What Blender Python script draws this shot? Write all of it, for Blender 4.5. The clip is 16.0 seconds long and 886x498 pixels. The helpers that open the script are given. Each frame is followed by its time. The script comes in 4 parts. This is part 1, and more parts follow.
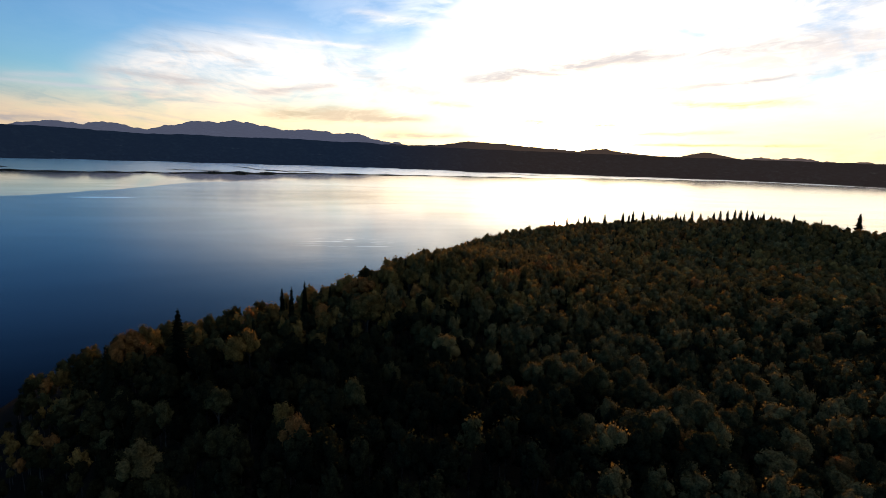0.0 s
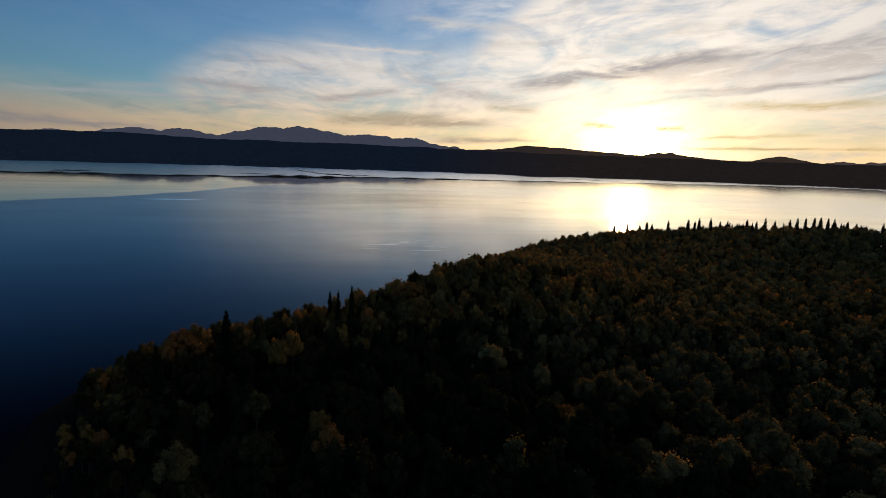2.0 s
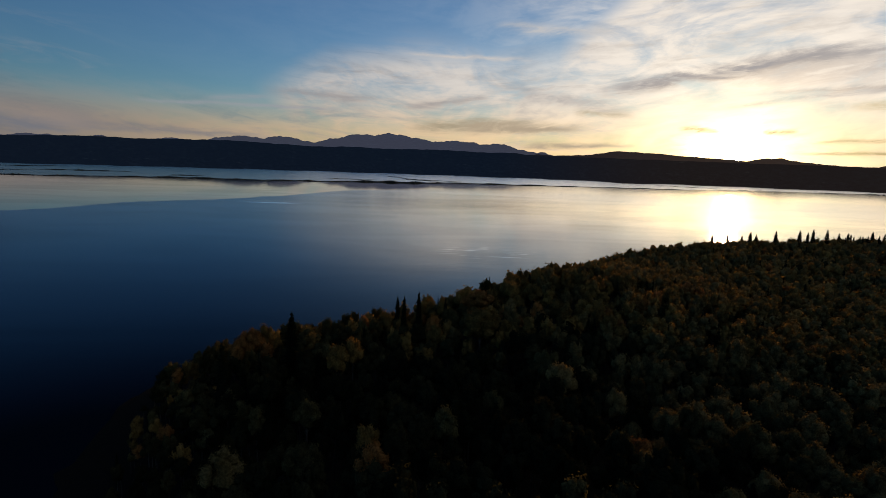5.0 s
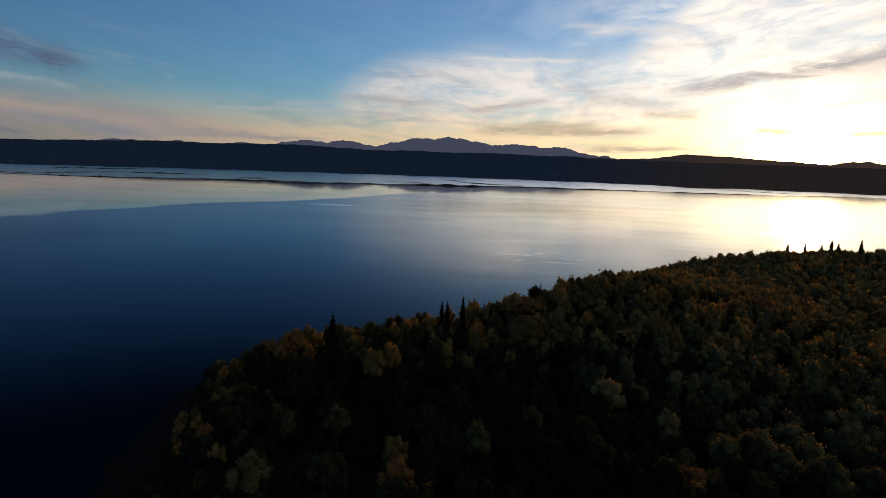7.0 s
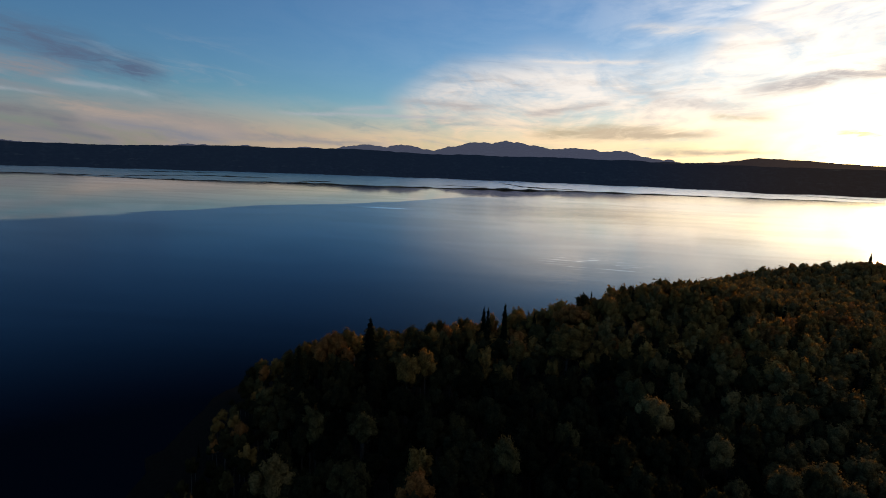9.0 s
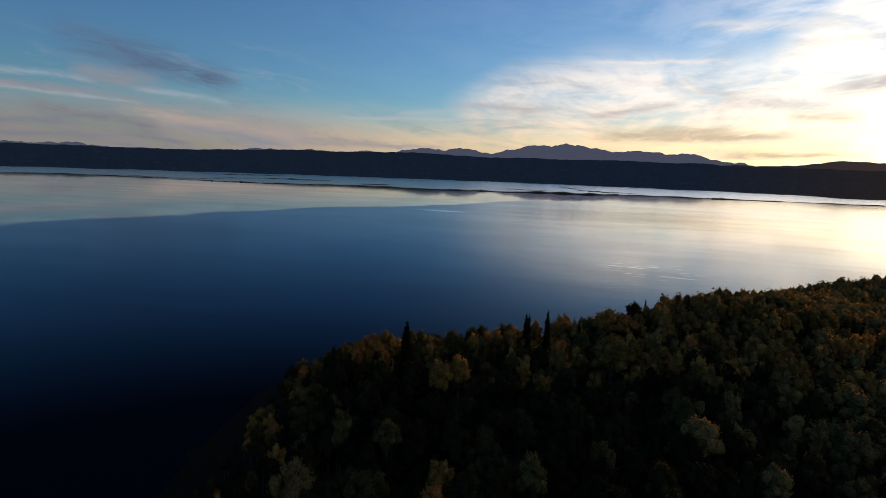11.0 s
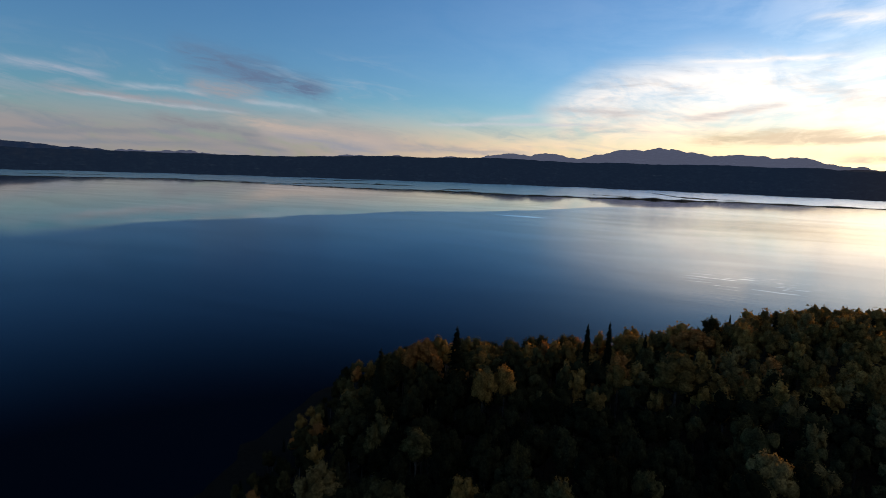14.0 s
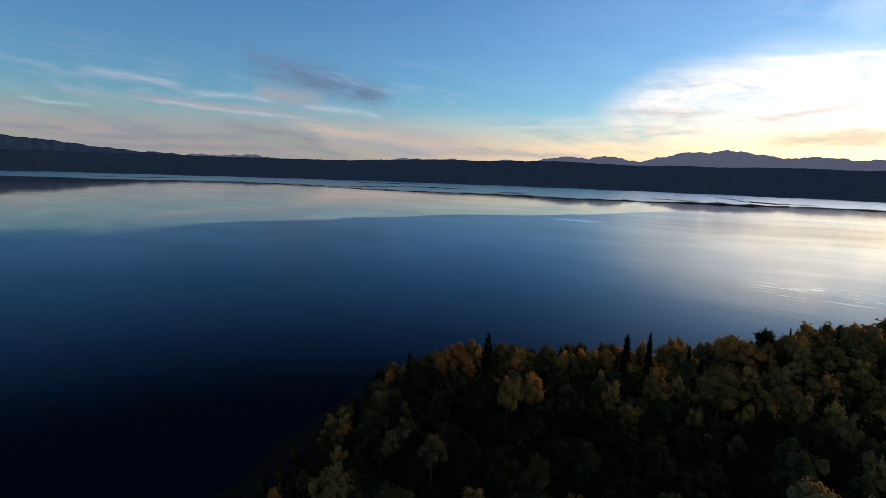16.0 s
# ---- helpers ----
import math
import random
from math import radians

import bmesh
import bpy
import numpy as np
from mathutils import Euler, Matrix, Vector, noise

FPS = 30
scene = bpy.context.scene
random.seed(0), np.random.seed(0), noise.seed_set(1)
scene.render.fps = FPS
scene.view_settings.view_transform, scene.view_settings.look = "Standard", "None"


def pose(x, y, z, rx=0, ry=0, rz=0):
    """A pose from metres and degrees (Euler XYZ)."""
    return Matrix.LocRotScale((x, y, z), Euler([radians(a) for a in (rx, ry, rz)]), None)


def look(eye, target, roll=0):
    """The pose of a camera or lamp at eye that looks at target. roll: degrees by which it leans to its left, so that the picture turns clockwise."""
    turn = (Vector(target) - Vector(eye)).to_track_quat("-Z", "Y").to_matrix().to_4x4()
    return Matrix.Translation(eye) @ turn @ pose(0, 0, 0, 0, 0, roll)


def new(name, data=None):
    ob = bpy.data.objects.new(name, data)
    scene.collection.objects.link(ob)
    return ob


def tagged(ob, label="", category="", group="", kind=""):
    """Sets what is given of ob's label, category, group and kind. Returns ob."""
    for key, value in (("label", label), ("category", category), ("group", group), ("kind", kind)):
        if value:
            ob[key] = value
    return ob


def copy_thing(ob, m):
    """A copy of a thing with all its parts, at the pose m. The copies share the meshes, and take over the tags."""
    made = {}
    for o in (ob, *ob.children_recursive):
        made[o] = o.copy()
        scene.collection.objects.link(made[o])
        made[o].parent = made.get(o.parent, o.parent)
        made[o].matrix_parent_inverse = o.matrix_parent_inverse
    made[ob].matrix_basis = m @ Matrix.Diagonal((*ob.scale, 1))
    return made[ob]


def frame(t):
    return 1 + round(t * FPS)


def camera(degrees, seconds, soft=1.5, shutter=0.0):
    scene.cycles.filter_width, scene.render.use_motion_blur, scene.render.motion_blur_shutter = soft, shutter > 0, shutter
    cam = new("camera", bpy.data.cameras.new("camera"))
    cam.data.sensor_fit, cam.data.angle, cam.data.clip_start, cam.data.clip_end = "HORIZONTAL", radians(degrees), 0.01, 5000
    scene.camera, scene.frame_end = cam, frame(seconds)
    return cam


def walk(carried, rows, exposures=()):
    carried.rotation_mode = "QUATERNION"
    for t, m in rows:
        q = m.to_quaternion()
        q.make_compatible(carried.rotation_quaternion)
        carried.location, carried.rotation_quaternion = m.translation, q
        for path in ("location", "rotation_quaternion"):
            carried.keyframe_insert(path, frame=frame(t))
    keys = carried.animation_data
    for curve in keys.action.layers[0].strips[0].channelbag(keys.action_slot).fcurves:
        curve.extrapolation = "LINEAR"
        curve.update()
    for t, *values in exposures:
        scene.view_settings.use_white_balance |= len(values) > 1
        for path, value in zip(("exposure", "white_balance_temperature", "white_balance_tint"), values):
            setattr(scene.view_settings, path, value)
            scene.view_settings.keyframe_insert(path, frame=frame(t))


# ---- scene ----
cam = camera(79.18, 16.0, soft=0.75)
PATH = [
    (0.0, (-10.51, -12.75, 62.37), (22.11, 80.34, 45.90), 2.03),
    (0.5, (-9.72, -11.74, 62.25), (20.36, 82.22, 45.93), 2.05),
    (1.0, (-8.96, -10.74, 62.13), (18.58, 84.02, 45.97), 2.05),
    (1.5, (-8.17, -9.80, 62.01), (16.95, 85.66, 45.96), 2.04),
    (2.0, (-7.39, -8.88, 61.88), (15.17, 87.22, 45.84), 2.03),
    (2.5, (-6.59, -7.91, 61.75), (13.39, 88.77, 45.84), 2.02),
    (3.0, (-5.78, -6.93, 61.62), (11.62, 90.28, 45.84), 2.02),
    (3.5, (-5.00, -5.93, 61.47), (9.82, 91.70, 45.71), 2.01),
    (4.0, (-4.22, -4.89, 61.35), (8.02, 93.11, 45.70), 2.01),
    (6.5, (0.00, 0.00, 60.82), (-1.21, 98.80, 45.45), 2.08),
    (7.0, (0.80, 0.99, 60.74), (-3.09, 99.75, 45.52), 2.09),
    (7.5, (1.63, 1.97, 60.66), (-4.95, 100.61, 45.60), 2.10),
    (8.0, (2.43, 2.91, 60.57), (-6.75, 101.34, 45.53), 2.11),
    (8.5, (3.24, 3.82, 60.48), (-8.50, 101.99, 45.46), 2.12),
    (9.0, (4.05, 4.77, 60.42), (-10.25, 102.62, 45.56), 2.15),
    (11.5, (8.28, 9.69, 59.89), (-19.11, 104.75, 45.27), 2.16),
    (12.0, (9.16, 10.65, 59.78), (-20.81, 104.93, 45.19), 2.14),
    (12.5, (10.02, 11.57, 59.65), (-22.52, 104.99, 45.06), 2.11),
    (13.0, (10.86, 12.51, 59.56), (-24.12, 105.07, 45.06), 2.09),
    (13.5, (11.71, 13.44, 59.48), (-25.57, 105.12, 45.12), 2.09),
    (14.0, (12.59, 14.36, 59.41), (-26.94, 105.11, 45.21), 2.09),
    (14.5, (13.49, 15.27, 59.36), (-28.33, 105.00, 45.25), 2.10),
    (15.0, (14.40, 16.14, 59.31), (-29.77, 104.74, 45.23), 2.09),
    (15.5, (15.29, 17.02, 59.27), (-31.14, 104.46, 45.21), 2.07),
    (16.0, (16.18, 17.92, 59.26), (-32.54, 104.13, 45.31), 2.07),
]
EXPOSURE = [(0.0, 1.12), (0.5, 0.92), (1.0, 0.66), (1.5, 0.43), (2.0, 0.25), (2.5, 0.16), (3.0, 0.10), (3.5, 0.07), (4.2, 0.07), (6.3, 0.42), (7.0, 0.53),
            (9.0, 0.65), (11.5, 0.80), (12.5, 0.90), (14.0, 1.05), (16.0, 1.27)]
walk(cam, [(t, look(eye, target, roll)) for t, eye, target, roll in PATH], [(t, stops, 6750, 14) for t, stops in EXPOSURE])

# ---- light: evening sun low over the far hills, blue sky with cirrus ----
SUN_BEARING, SUN_HEIGHT = -31.7, 2.7          # degrees to the left of +y, degrees up
sun_dir = Vector((-math.sin(radians(SUN_BEARING)) * math.cos(radians(SUN_HEIGHT)),
                  math.cos(radians(SUN_BEARING)) * math.cos(radians(SUN_HEIGHT)), math.sin(radians(SUN_HEIGHT))))
sun = new("sun", bpy.data.lights.new("sun", "SUN"))
sun.data.energy, sun.data.angle, sun.data.color = 4.0, radians(1.6), (1.0, 0.58, 0.29)
sun.matrix_world = look((0, 0, 300), Vector((0, 0, 300)) - sun_dir)


class Nodes:
    """Short hand for building node trees."""

    def __init__(self, tree):
        self.tree = tree

    def add(self, kind, **inputs):
        n = self.tree.nodes.new(kind)
        for key, value in inputs.items():
            if key == "operation":
                n.operation = value
            elif key == "data_type":
                n.data_type = value
            elif key == "blend_type":
                n.blend_type = value
            elif key == "vector_type":
                n.vector_type = value
            elif key == "convert_from":
                n.convert_from = value
            elif key == "convert_to":
                n.convert_to = value
            elif key == "attribute_name":
                n.attribute_name = value
            else:
                self.put(n, key, value)
        return n

    def put(self, n, key, value):
        slot = n.inputs[int(key[1:])] if key[0] == "i" and key[1:].isdigit() else n.inputs[key.replace("_", " ")]
        if isinstance(value, bpy.types.NodeSocket):
            self.tree.links.new(value, slot)
        else:
            slot.default_value = value

    def math(self, op, a, b=0.0, c=0.0, clamp=False):
        n = self.tree.nodes.new("ShaderNodeMath")
        n.operation, n.use_clamp = op, clamp
        for i, v in enumerate((a, b, c)):
            self.put(n, f"i{i}", v)
        return n.outputs[0]

    def vec(self, op, a, b=(0, 0, 0)):
        n = self.tree.nodes.new("ShaderNodeVectorMath")
        n.operation = op
        self.put(n, "i0", a)
        self.put(n, "i1", b)
        return n.outputs["Value"] if op in ("DOT_PRODUCT", "LENGTH", "DISTANCE") else n.outputs["Vector"]

    def step(self, v, lo, hi, a=0.0, b=1.0):
        n = self.tree.nodes.new("ShaderNodeMapRange")
        n.interpolation_type = "SMOOTHSTEP"
        for i, w in enumerate((v, lo, hi, a, b)):
            self.put(n, f"i{i}", w)
        return n.outputs[0]

    def mix(self, f, a, b):
        n = self.tree.nodes.new("ShaderNodeMix")
        n.data_type = "RGBA"
        self.put(n, "i0", f)
        self.put(n, "i6", a)
        self.put(n, "i7", b)
        return n.outputs[2]

    def noise(self, v, scale, detail=3.0, rough=0.55, warp=0.0):
        n = self.tree.nodes.new("ShaderNodeTexNoise")
        self.put(n, "Vector", v)
        for key, w in (("Scale", scale), ("Detail", detail), ("Roughness", rough), ("Distortion", warp)):
            self.put(n, key, w)
        return n.outputs[0]

    def mapped(self, v, scale=(1, 1, 1), turn=0.0, shift=(0, 0, 0)):
        n = self.tree.nodes.new("ShaderNodeMapping")
        self.put(n, "Vector", v)
        n.inputs["Scale"].default_value, n.inputs["Rotation"].default_value[2] = scale, radians(turn)
        n.inputs["Location"].default_value = shift
        return n.outputs[0]


SKY_STRENGTH = 0.104


def make_world():
    world = bpy.data.worlds.new("evening_sky")
    scene.world = world
    world.use_nodes = True
    world.node_tree.nodes.clear()
    n = Nodes(world.node_tree)
    sky = n.add("ShaderNodeTexSky")
    sky.sky_type, sky.sun_disc = "NISHITA", False
    sky.sun_elevation, sky.sun_rotation = radians(SUN_HEIGHT), radians(-SUN_BEARING)
    sky.altitude, sky.air_density, sky.dust_density, sky.ozone_density = 600, 1.0, 0.5, 2.0
    way = n.add("ShaderNodeTexCoord").outputs["Generated"]
    split = n.add("ShaderNodeSeparateXYZ", Vector=way)
    x, y, z = split.outputs[0], split.outputs[1], split.outputs[2]
    up = n.math("MULTIPLY", n.math("ARCSINE", z), 57.2958)                    # degrees up
    near_sun = n.vec("DOT_PRODUCT", way, tuple((sun_dir - Vector((0, 0, 0.016))).normalized()))
    off_sun = n.math("MULTIPLY", n.math("ARCCOSINE", n.math("MINIMUM", near_sun, 1.0)), 57.2958)
    left = n.math("MULTIPLY", n.math("ARCTAN2", n.math("MULTIPLY", x, -1.0), y), 57.2958)  # degrees left of +y
    # cloud drawn out in long level bands that lift away from the middle of the view
    lift = n.math("SQRT", n.math("ADD", n.math("POWER", n.math("ADD", left, 3.0), 2.0), 200.0))
    band = n.math("SUBTRACT", up, n.math("MULTIPLY", lift, 0.10))

    def bands(along, across, shift, detail, rough, warp):
        at = n.add("ShaderNodeCombineXYZ", X=n.math("MULTIPLY", left, along), Y=n.math("MULTIPLY", band, across), Z=shift).outputs[0]
        return n.noise(at, 1.0, detail, rough, warp)

    wisps = bands(0.10, 0.23, 0.0, 8.0, 0.56, 1.3)
    fine = bands(0.14, 0.62, 4.0, 9.0, 0.62, 0.9)
    broad = bands(0.045, 0.11, 9.0, 3.0, 0.5, 0.8)
    thread = bands(0.45, 1.7, 31.0, 6.0, 0.62, 1.3)
    torn_edge = n.step(bands(0.26, 1.35, 47.0, 7.0, 0.64, 1.4), 0.34, 0.60, 0.62, 1.25)
    veil = n.math("ADD", n.math("MULTIPLY", wisps, 0.60), n.math("MULTIPLY_ADD", fine, 0.27, n.math("MULTIPLY", thread, 0.13)))
    ragged = n.math("ADD", n.math("MULTIPLY", n.math("SUBTRACT", broad, 0.5), 2.5), n.math("MULTIPLY", n.math("SUBTRACT", veil, 0.5), 6.5))
    flutter = n.math("ADD", n.math("MULTIPLY", n.math("SUBTRACT", fine, 0.5), 2.6), n.math("MULTIPLY", n.math("SUBTRACT", wisps, 0.5), 3.0))
    # the main bank: a rounded left end, a gap of blue beyond its top, and cloud all over towards the sun
    arch = n.math("MULTIPLY_ADD", n.math("POWER", n.math("ADD", left, 1.0), 2.0), -0.0195, 12.3)
    flat = n.math("MULTIPLY_ADD", n.math("MAXIMUM", n.math("SUBTRACT", -15.0, left), 0.0), 0.9, 11.3)
    roof = n.math("SUBTRACT", n.math("MAXIMUM", arch, n.math("MULTIPLY", flat, n.step(left, 8.0, -3.0))), n.math("ADD", up, ragged))
    bank = n.math("MULTIPLY", n.step(roof, -1.2, 2.6), n.step(n.math("ADD", left, ragged), 17.5, 10.0))
    bank = n.math("MULTIPLY", bank, n.step(veil, 0.34, 0.58, 0.30, 1.0))
    low = n.math("MULTIPLY", n.step(n.math("ADD", up, n.math("MULTIPLY", ragged, 0.9)), 7.2, 2.8), n.step(veil, 0.30, 0.58, 0.50, 0.95))
    cirrus = n.math("MULTIPLY", n.step(left, -3.0, -34.0), n.step(veil, 0.40, 0.64, 0.06, 0.85))
    tails = n.math("MULTIPLY", n.math("MULTIPLY", n.step(left, 24.0, 34.0), n.step(n.math("ADD", up, ragged), 12.5, 6.0)), n.step(fine, 0.46, 0.68, 0.0, 0.42))
    cover = n.math("MAXIMUM", n.math("MAXIMUM", bank, low), n.math("MAXIMUM", cirrus, tails))
    # cloud light: white gold near the sun, rose and grey away from it
    glow = n.step(off_sun, 78.0, 14.0)
    pale = n.mix(n.step(up, 2.5, 8.0), (0.152, 0.142, 0.150, 1), (0.175, 0.212, 0.262, 1))
    lit = n.mix(glow, pale, n.mix(n.step(up, 1.5, 8.5), (0.74, 0.52, 0.28, 1), (0.585, 0.565, 0.53, 1)))
    thick = n.step(bands(0.10, 0.55, 14.0, 6.0, 0.6, 1.0), 0.44, 0.68)
    dark = n.mix(glow, (0.10, 0.115, 0.15, 1), (0.30, 0.295, 0.30, 1))
    lit = n.mix(n.math("MULTIPLY", thick, n.math("MULTIPLY_ADD", n.step(thread, 0.35, 0.65), 0.4, 0.30)), lit, dark)
    tint = n.add("ShaderNodeMix", data_type="RGBA", blend_type="MULTIPLY", i0=1.0, i6=sky.outputs[0], i7=(0.595, 1.035, 1.565, 1))
    scaled = n.add("ShaderNodeVectorMath", operation="SCALE", i0=tint.outputs[2])
    n.put(scaled, "Scale", SKY_STRENGTH)
    total = n.mix(n.math("MINIMUM", cover, 0.93), scaled.outputs[0], lit)

    def streak(b0, e0, b1, e1, deep, strength, colour):
        """One long cloud from bearing b0 at height e0 to bearing b1 at height e1, deep degrees thick, with torn edges."""
        a = n.math("DIVIDE", n.math("SUBTRACT", left, b0), b1 - b0)
        mid = n.math("MULTIPLY_ADD", a, e1 - e0, e0)
        d = n.math("DIVIDE", n.math("SUBTRACT", n.math("MULTIPLY_ADD", flutter, min(deep * 1.3, 0.75), up), mid), deep)
        ends = n.step(n.math("MULTIPLY", n.math("MULTIPLY", a, n.math("SUBTRACT", 1.0, a)), 4.0), 0.0, 0.85)
        body = n.math("EXPONENT", n.math("MULTIPLY", n.math("MULTIPLY", d, d), -1.0))
        body = n.math("MULTIPLY", n.math("MULTIPLY", body, ends), torn_edge)
        return n.mix(n.math("MINIMUM", n.math("MULTIPLY", body, n.step(veil, 0.34, 0.56, strength * 0.5, strength)), 1.0), total, colour)

    lead, mauve, ash, bright, rose, tan, smoke = ((0.055, 0.090, 0.150, 1), (0.150, 0.158, 0.180, 1), (0.115, 0.125, 0.140, 1), (0.265, 0.285, 0.32, 1),
                                                  (0.200, 0.188, 0.192, 1), (0.27, 0.235, 0.165, 1), (0.205, 0.20, 0.22, 1))
    peach, haze = (0.235, 0.205, 0.185, 1), (0.150, 0.195, 0.250, 1)
    # away from the sun
    for b0, e0, b1, e1, deep, strength, colour in (
            (44.0, 3.4, 27.0, 2.6, 0.95, 0.75, rose), (51.0, 10.2, 39.5, 8.5, 1.15, 0.8, lead), (46.5, 8.7, 34.5, 7.6, 0.95, 0.85, lead), (49.5, 7.4, 41.5, 6.8, 0.75, 0.75, mauve),
            (64.0, 8.0, 54.5, 7.3, 0.28, 0.75, haze), (61.0, 6.2, 42.0, 5.2, 0.34, 0.75, mauve), (60.0, 5.85, 42.5, 4.9, 0.16, 0.35, bright), (55.0, 6.9, 46.5, 6.6, 0.25, 0.30, bright),
            (45.0, 6.3, 35.5, 5.6, 0.26, 0.32, bright), (68.0, 5.0, 62.0, 4.9, 0.16, 0.25, bright), (47.0, 4.7, 28.0, 2.7, 0.50, 0.8, peach), (53.0, 4.2, 41.0, 2.6, 0.55, 1.0, ash)):
        total = streak(b0, e0, b1, e1, deep, strength, colour)
    for b0, e0, b1, e1, deep, strength, colour in (
            (70.0, 2.6, 63.5, 2.7, 0.16, 1.0, ash), (65.0, 2.2, 51.0, 2.75, 0.22, 1.1, ash), (66.0, 1.5, 45.0, 1.8, 0.26, 1.0, ash), (42.0, 3.2, 29.5, 1.8, 0.42, 0.9, mauve),
            (46.0, 2.3, 39.0, 1.5, 0.25, 0.8, ash), (27.0, 4.9, 5.0, 5.3, 0.16, 0.6, bright), (20.5, 5.3, 13.5, 6.1, 0.25, 0.5, bright), (31.0, 2.6, 14.0, 2.2, 0.35, 0.6, mauve)):
        total = streak(b0, e0, b1, e1, deep, strength, colour)
    # towards the sun
    for b0, e0, b1, e1, deep, strength, colour in (
            (-26.0, 8.4, -62.0, 10.6, 1.3, 0.75, (0.32, 0.305, 0.31, 1)), (-19.0, 7.7, -42.0, 10.9, 0.6, 1.0, smoke), (-31.0, 7.0, -56.0, 8.4, 0.26, 0.7, smoke), (1.5, 3.9, -19.5, 4.3, 0.55, 0.85, tan),
            (-12.0, 2.35, -24.0, 2.6, 0.2, 0.8, tan), (1.0, 5.6, -9.5, 7.3, 0.4, 0.6, smoke), (15.0, 6.7, 2.0, 6.3, 0.35, 0.5, smoke), (-16.5, 5.8, -23.0, 5.4, 0.32, 0.7, tan), (2.0, 11.2, -14.0, 10.5, 0.22, 0.8, (0.42, 0.43, 0.44, 1)), (-8.0, 14.0, -22.0, 12.9, 0.40, 0.7, (0.38, 0.40, 0.42, 1))):
        total = streak(b0, e0, b1, e1, deep, strength, colour)
    amber, pewter, dun = (0.50, 0.40, 0.20, 1), (0.325, 0.32, 0.325, 1), (0.40, 0.33, 0.24, 1)
    near_streaks = ((-26.6, 4.15, -30.8, 4.1, 0.22, 0.9, amber), (-33.6, 3.9, -36.8, 3.95, 0.2, 0.9, amber), (-35.5, 2.1, -56.0, 2.3, 0.12, 0.8, amber), (-39.0, 6.0, -54.0, 6.0, 0.35, 0.7, amber),
                    (-37.0, 3.0, -48.0, 3.4, 0.16, 0.7, amber), (-17.0, 7.5, -41.0, 11.1, 0.50, 0.75, pewter), (-32.0, 10.2, -60.0, 11.2, 0.45, 0.6, pewter), (-26.0, 5.7, -54.0, 8.5, 0.22, 0.40, pewter), (-4.0, 4.0, -18.0, 4.3, 0.50, 0.75, dun),
                    (-6.0, 8.6, -24.0, 5.6, 0.55, 0.45, pewter), (-11.0, 2.1, -21.0, 2.5, 0.22, 0.7, dun))
    # the bright ring of light round the sun
    torn = n.step(veil, 0.32, 0.64, 0.45, 1.55)
    level = n.math("POWER", n.math("MULTIPLY", n.math("SUBTRACT", left, SUN_BEARING), 0.80), 2.0)
    flat = n.math("SQRT", n.math("ADD", level, n.math("POWER", n.math("MULTIPLY", n.math("SUBTRACT", up, 2.3), 1.35), 2.0)))
    inner = n.math("MULTIPLY", n.math("EXPONENT", n.math("MULTIPLY", flat, -0.50)), 6.0)
    outer = n.math("MULTIPLY", n.math("EXPONENT", n.math("MULTIPLY", off_sun, -0.075)), 0.45)
    for strength, colour in ((inner, (1.0, 0.70, 0.26)), (outer, (1.0, 0.865, 0.62))):
        ring = n.add("ShaderNodeVectorMath", operation="SCALE", i0=colour)
        n.put(ring, "Scale", n.math("MULTIPLY", strength, torn))
        total = n.vec("ADD", total, ring.outputs[0])
    for b0, e0, b1, e1, deep, strength, colour in near_streaks:
        total = streak(b0, e0, b1, e1, deep, strength, colour)
    # the sun itself, its lower limb down in the notch of the hills
    disc = n.math("SQRT", n.math("ADD", n.math("POWER", n.math("SUBTRACT", left, SUN_BEARING), 2.0), n.math("POWER", n.math("SUBTRACT", up, 1.5), 2.0)))
    orb = n.add("ShaderNodeVectorMath", operation="SCALE", i0=(1.0, 0.86, 0.55))
    n.put(orb, "Scale", n.step(disc, 0.75, 0.25, 0.0, 30.0))
    total = n.vec("ADD", total, orb.outputs[0])
    back = n.add("ShaderNodeBackground", Color=total, Strength=1.0)
    n.add("ShaderNodeOutputWorld", Surface=back.outputs[0])
    return world


make_world()


# ---- materials ----
def material(name):
    m = bpy.data.materials.new(name)
    m.use_nodes = True
    m.node_tree.nodes.clear()
    return m, Nodes(m.node_tree)


def finish(m, n, shader):
    n.add("ShaderNodeOutputMaterial", Surface=shader)
    return m


def rough_material(name, a, b, scale, rough=0.9, bump=0.3, size=0.1):
    """A matt surface of two colours, mottled at two scales."""
    m, n = material(name)
    at = n.add("ShaderNodeTexCoord").outputs["Object"]
    mot = n.math("ADD", n.math("MULTIPLY", n.noise(at, scale, 5.0, 0.6), 0.6), n.math("MULTIPLY", n.noise(at, scale * 9, 3.0, 0.6), 0.4))
    colour = n.mix(n.step(mot, 0.35, 0.65), a, b)
    relief = n.add("ShaderNodeBump", Strength=bump, Distance=size, Height=n.noise(at, scale * 14, 4.0, 0.65))
    sh = n.add("ShaderNodeBsdfPrincipled", Base_Color=colour, Roughness=rough, Normal=relief.outputs[0])
    sh.inputs["Specular IOR Level"].default_value = 0.02
    return finish(m, n, sh.outputs[0])


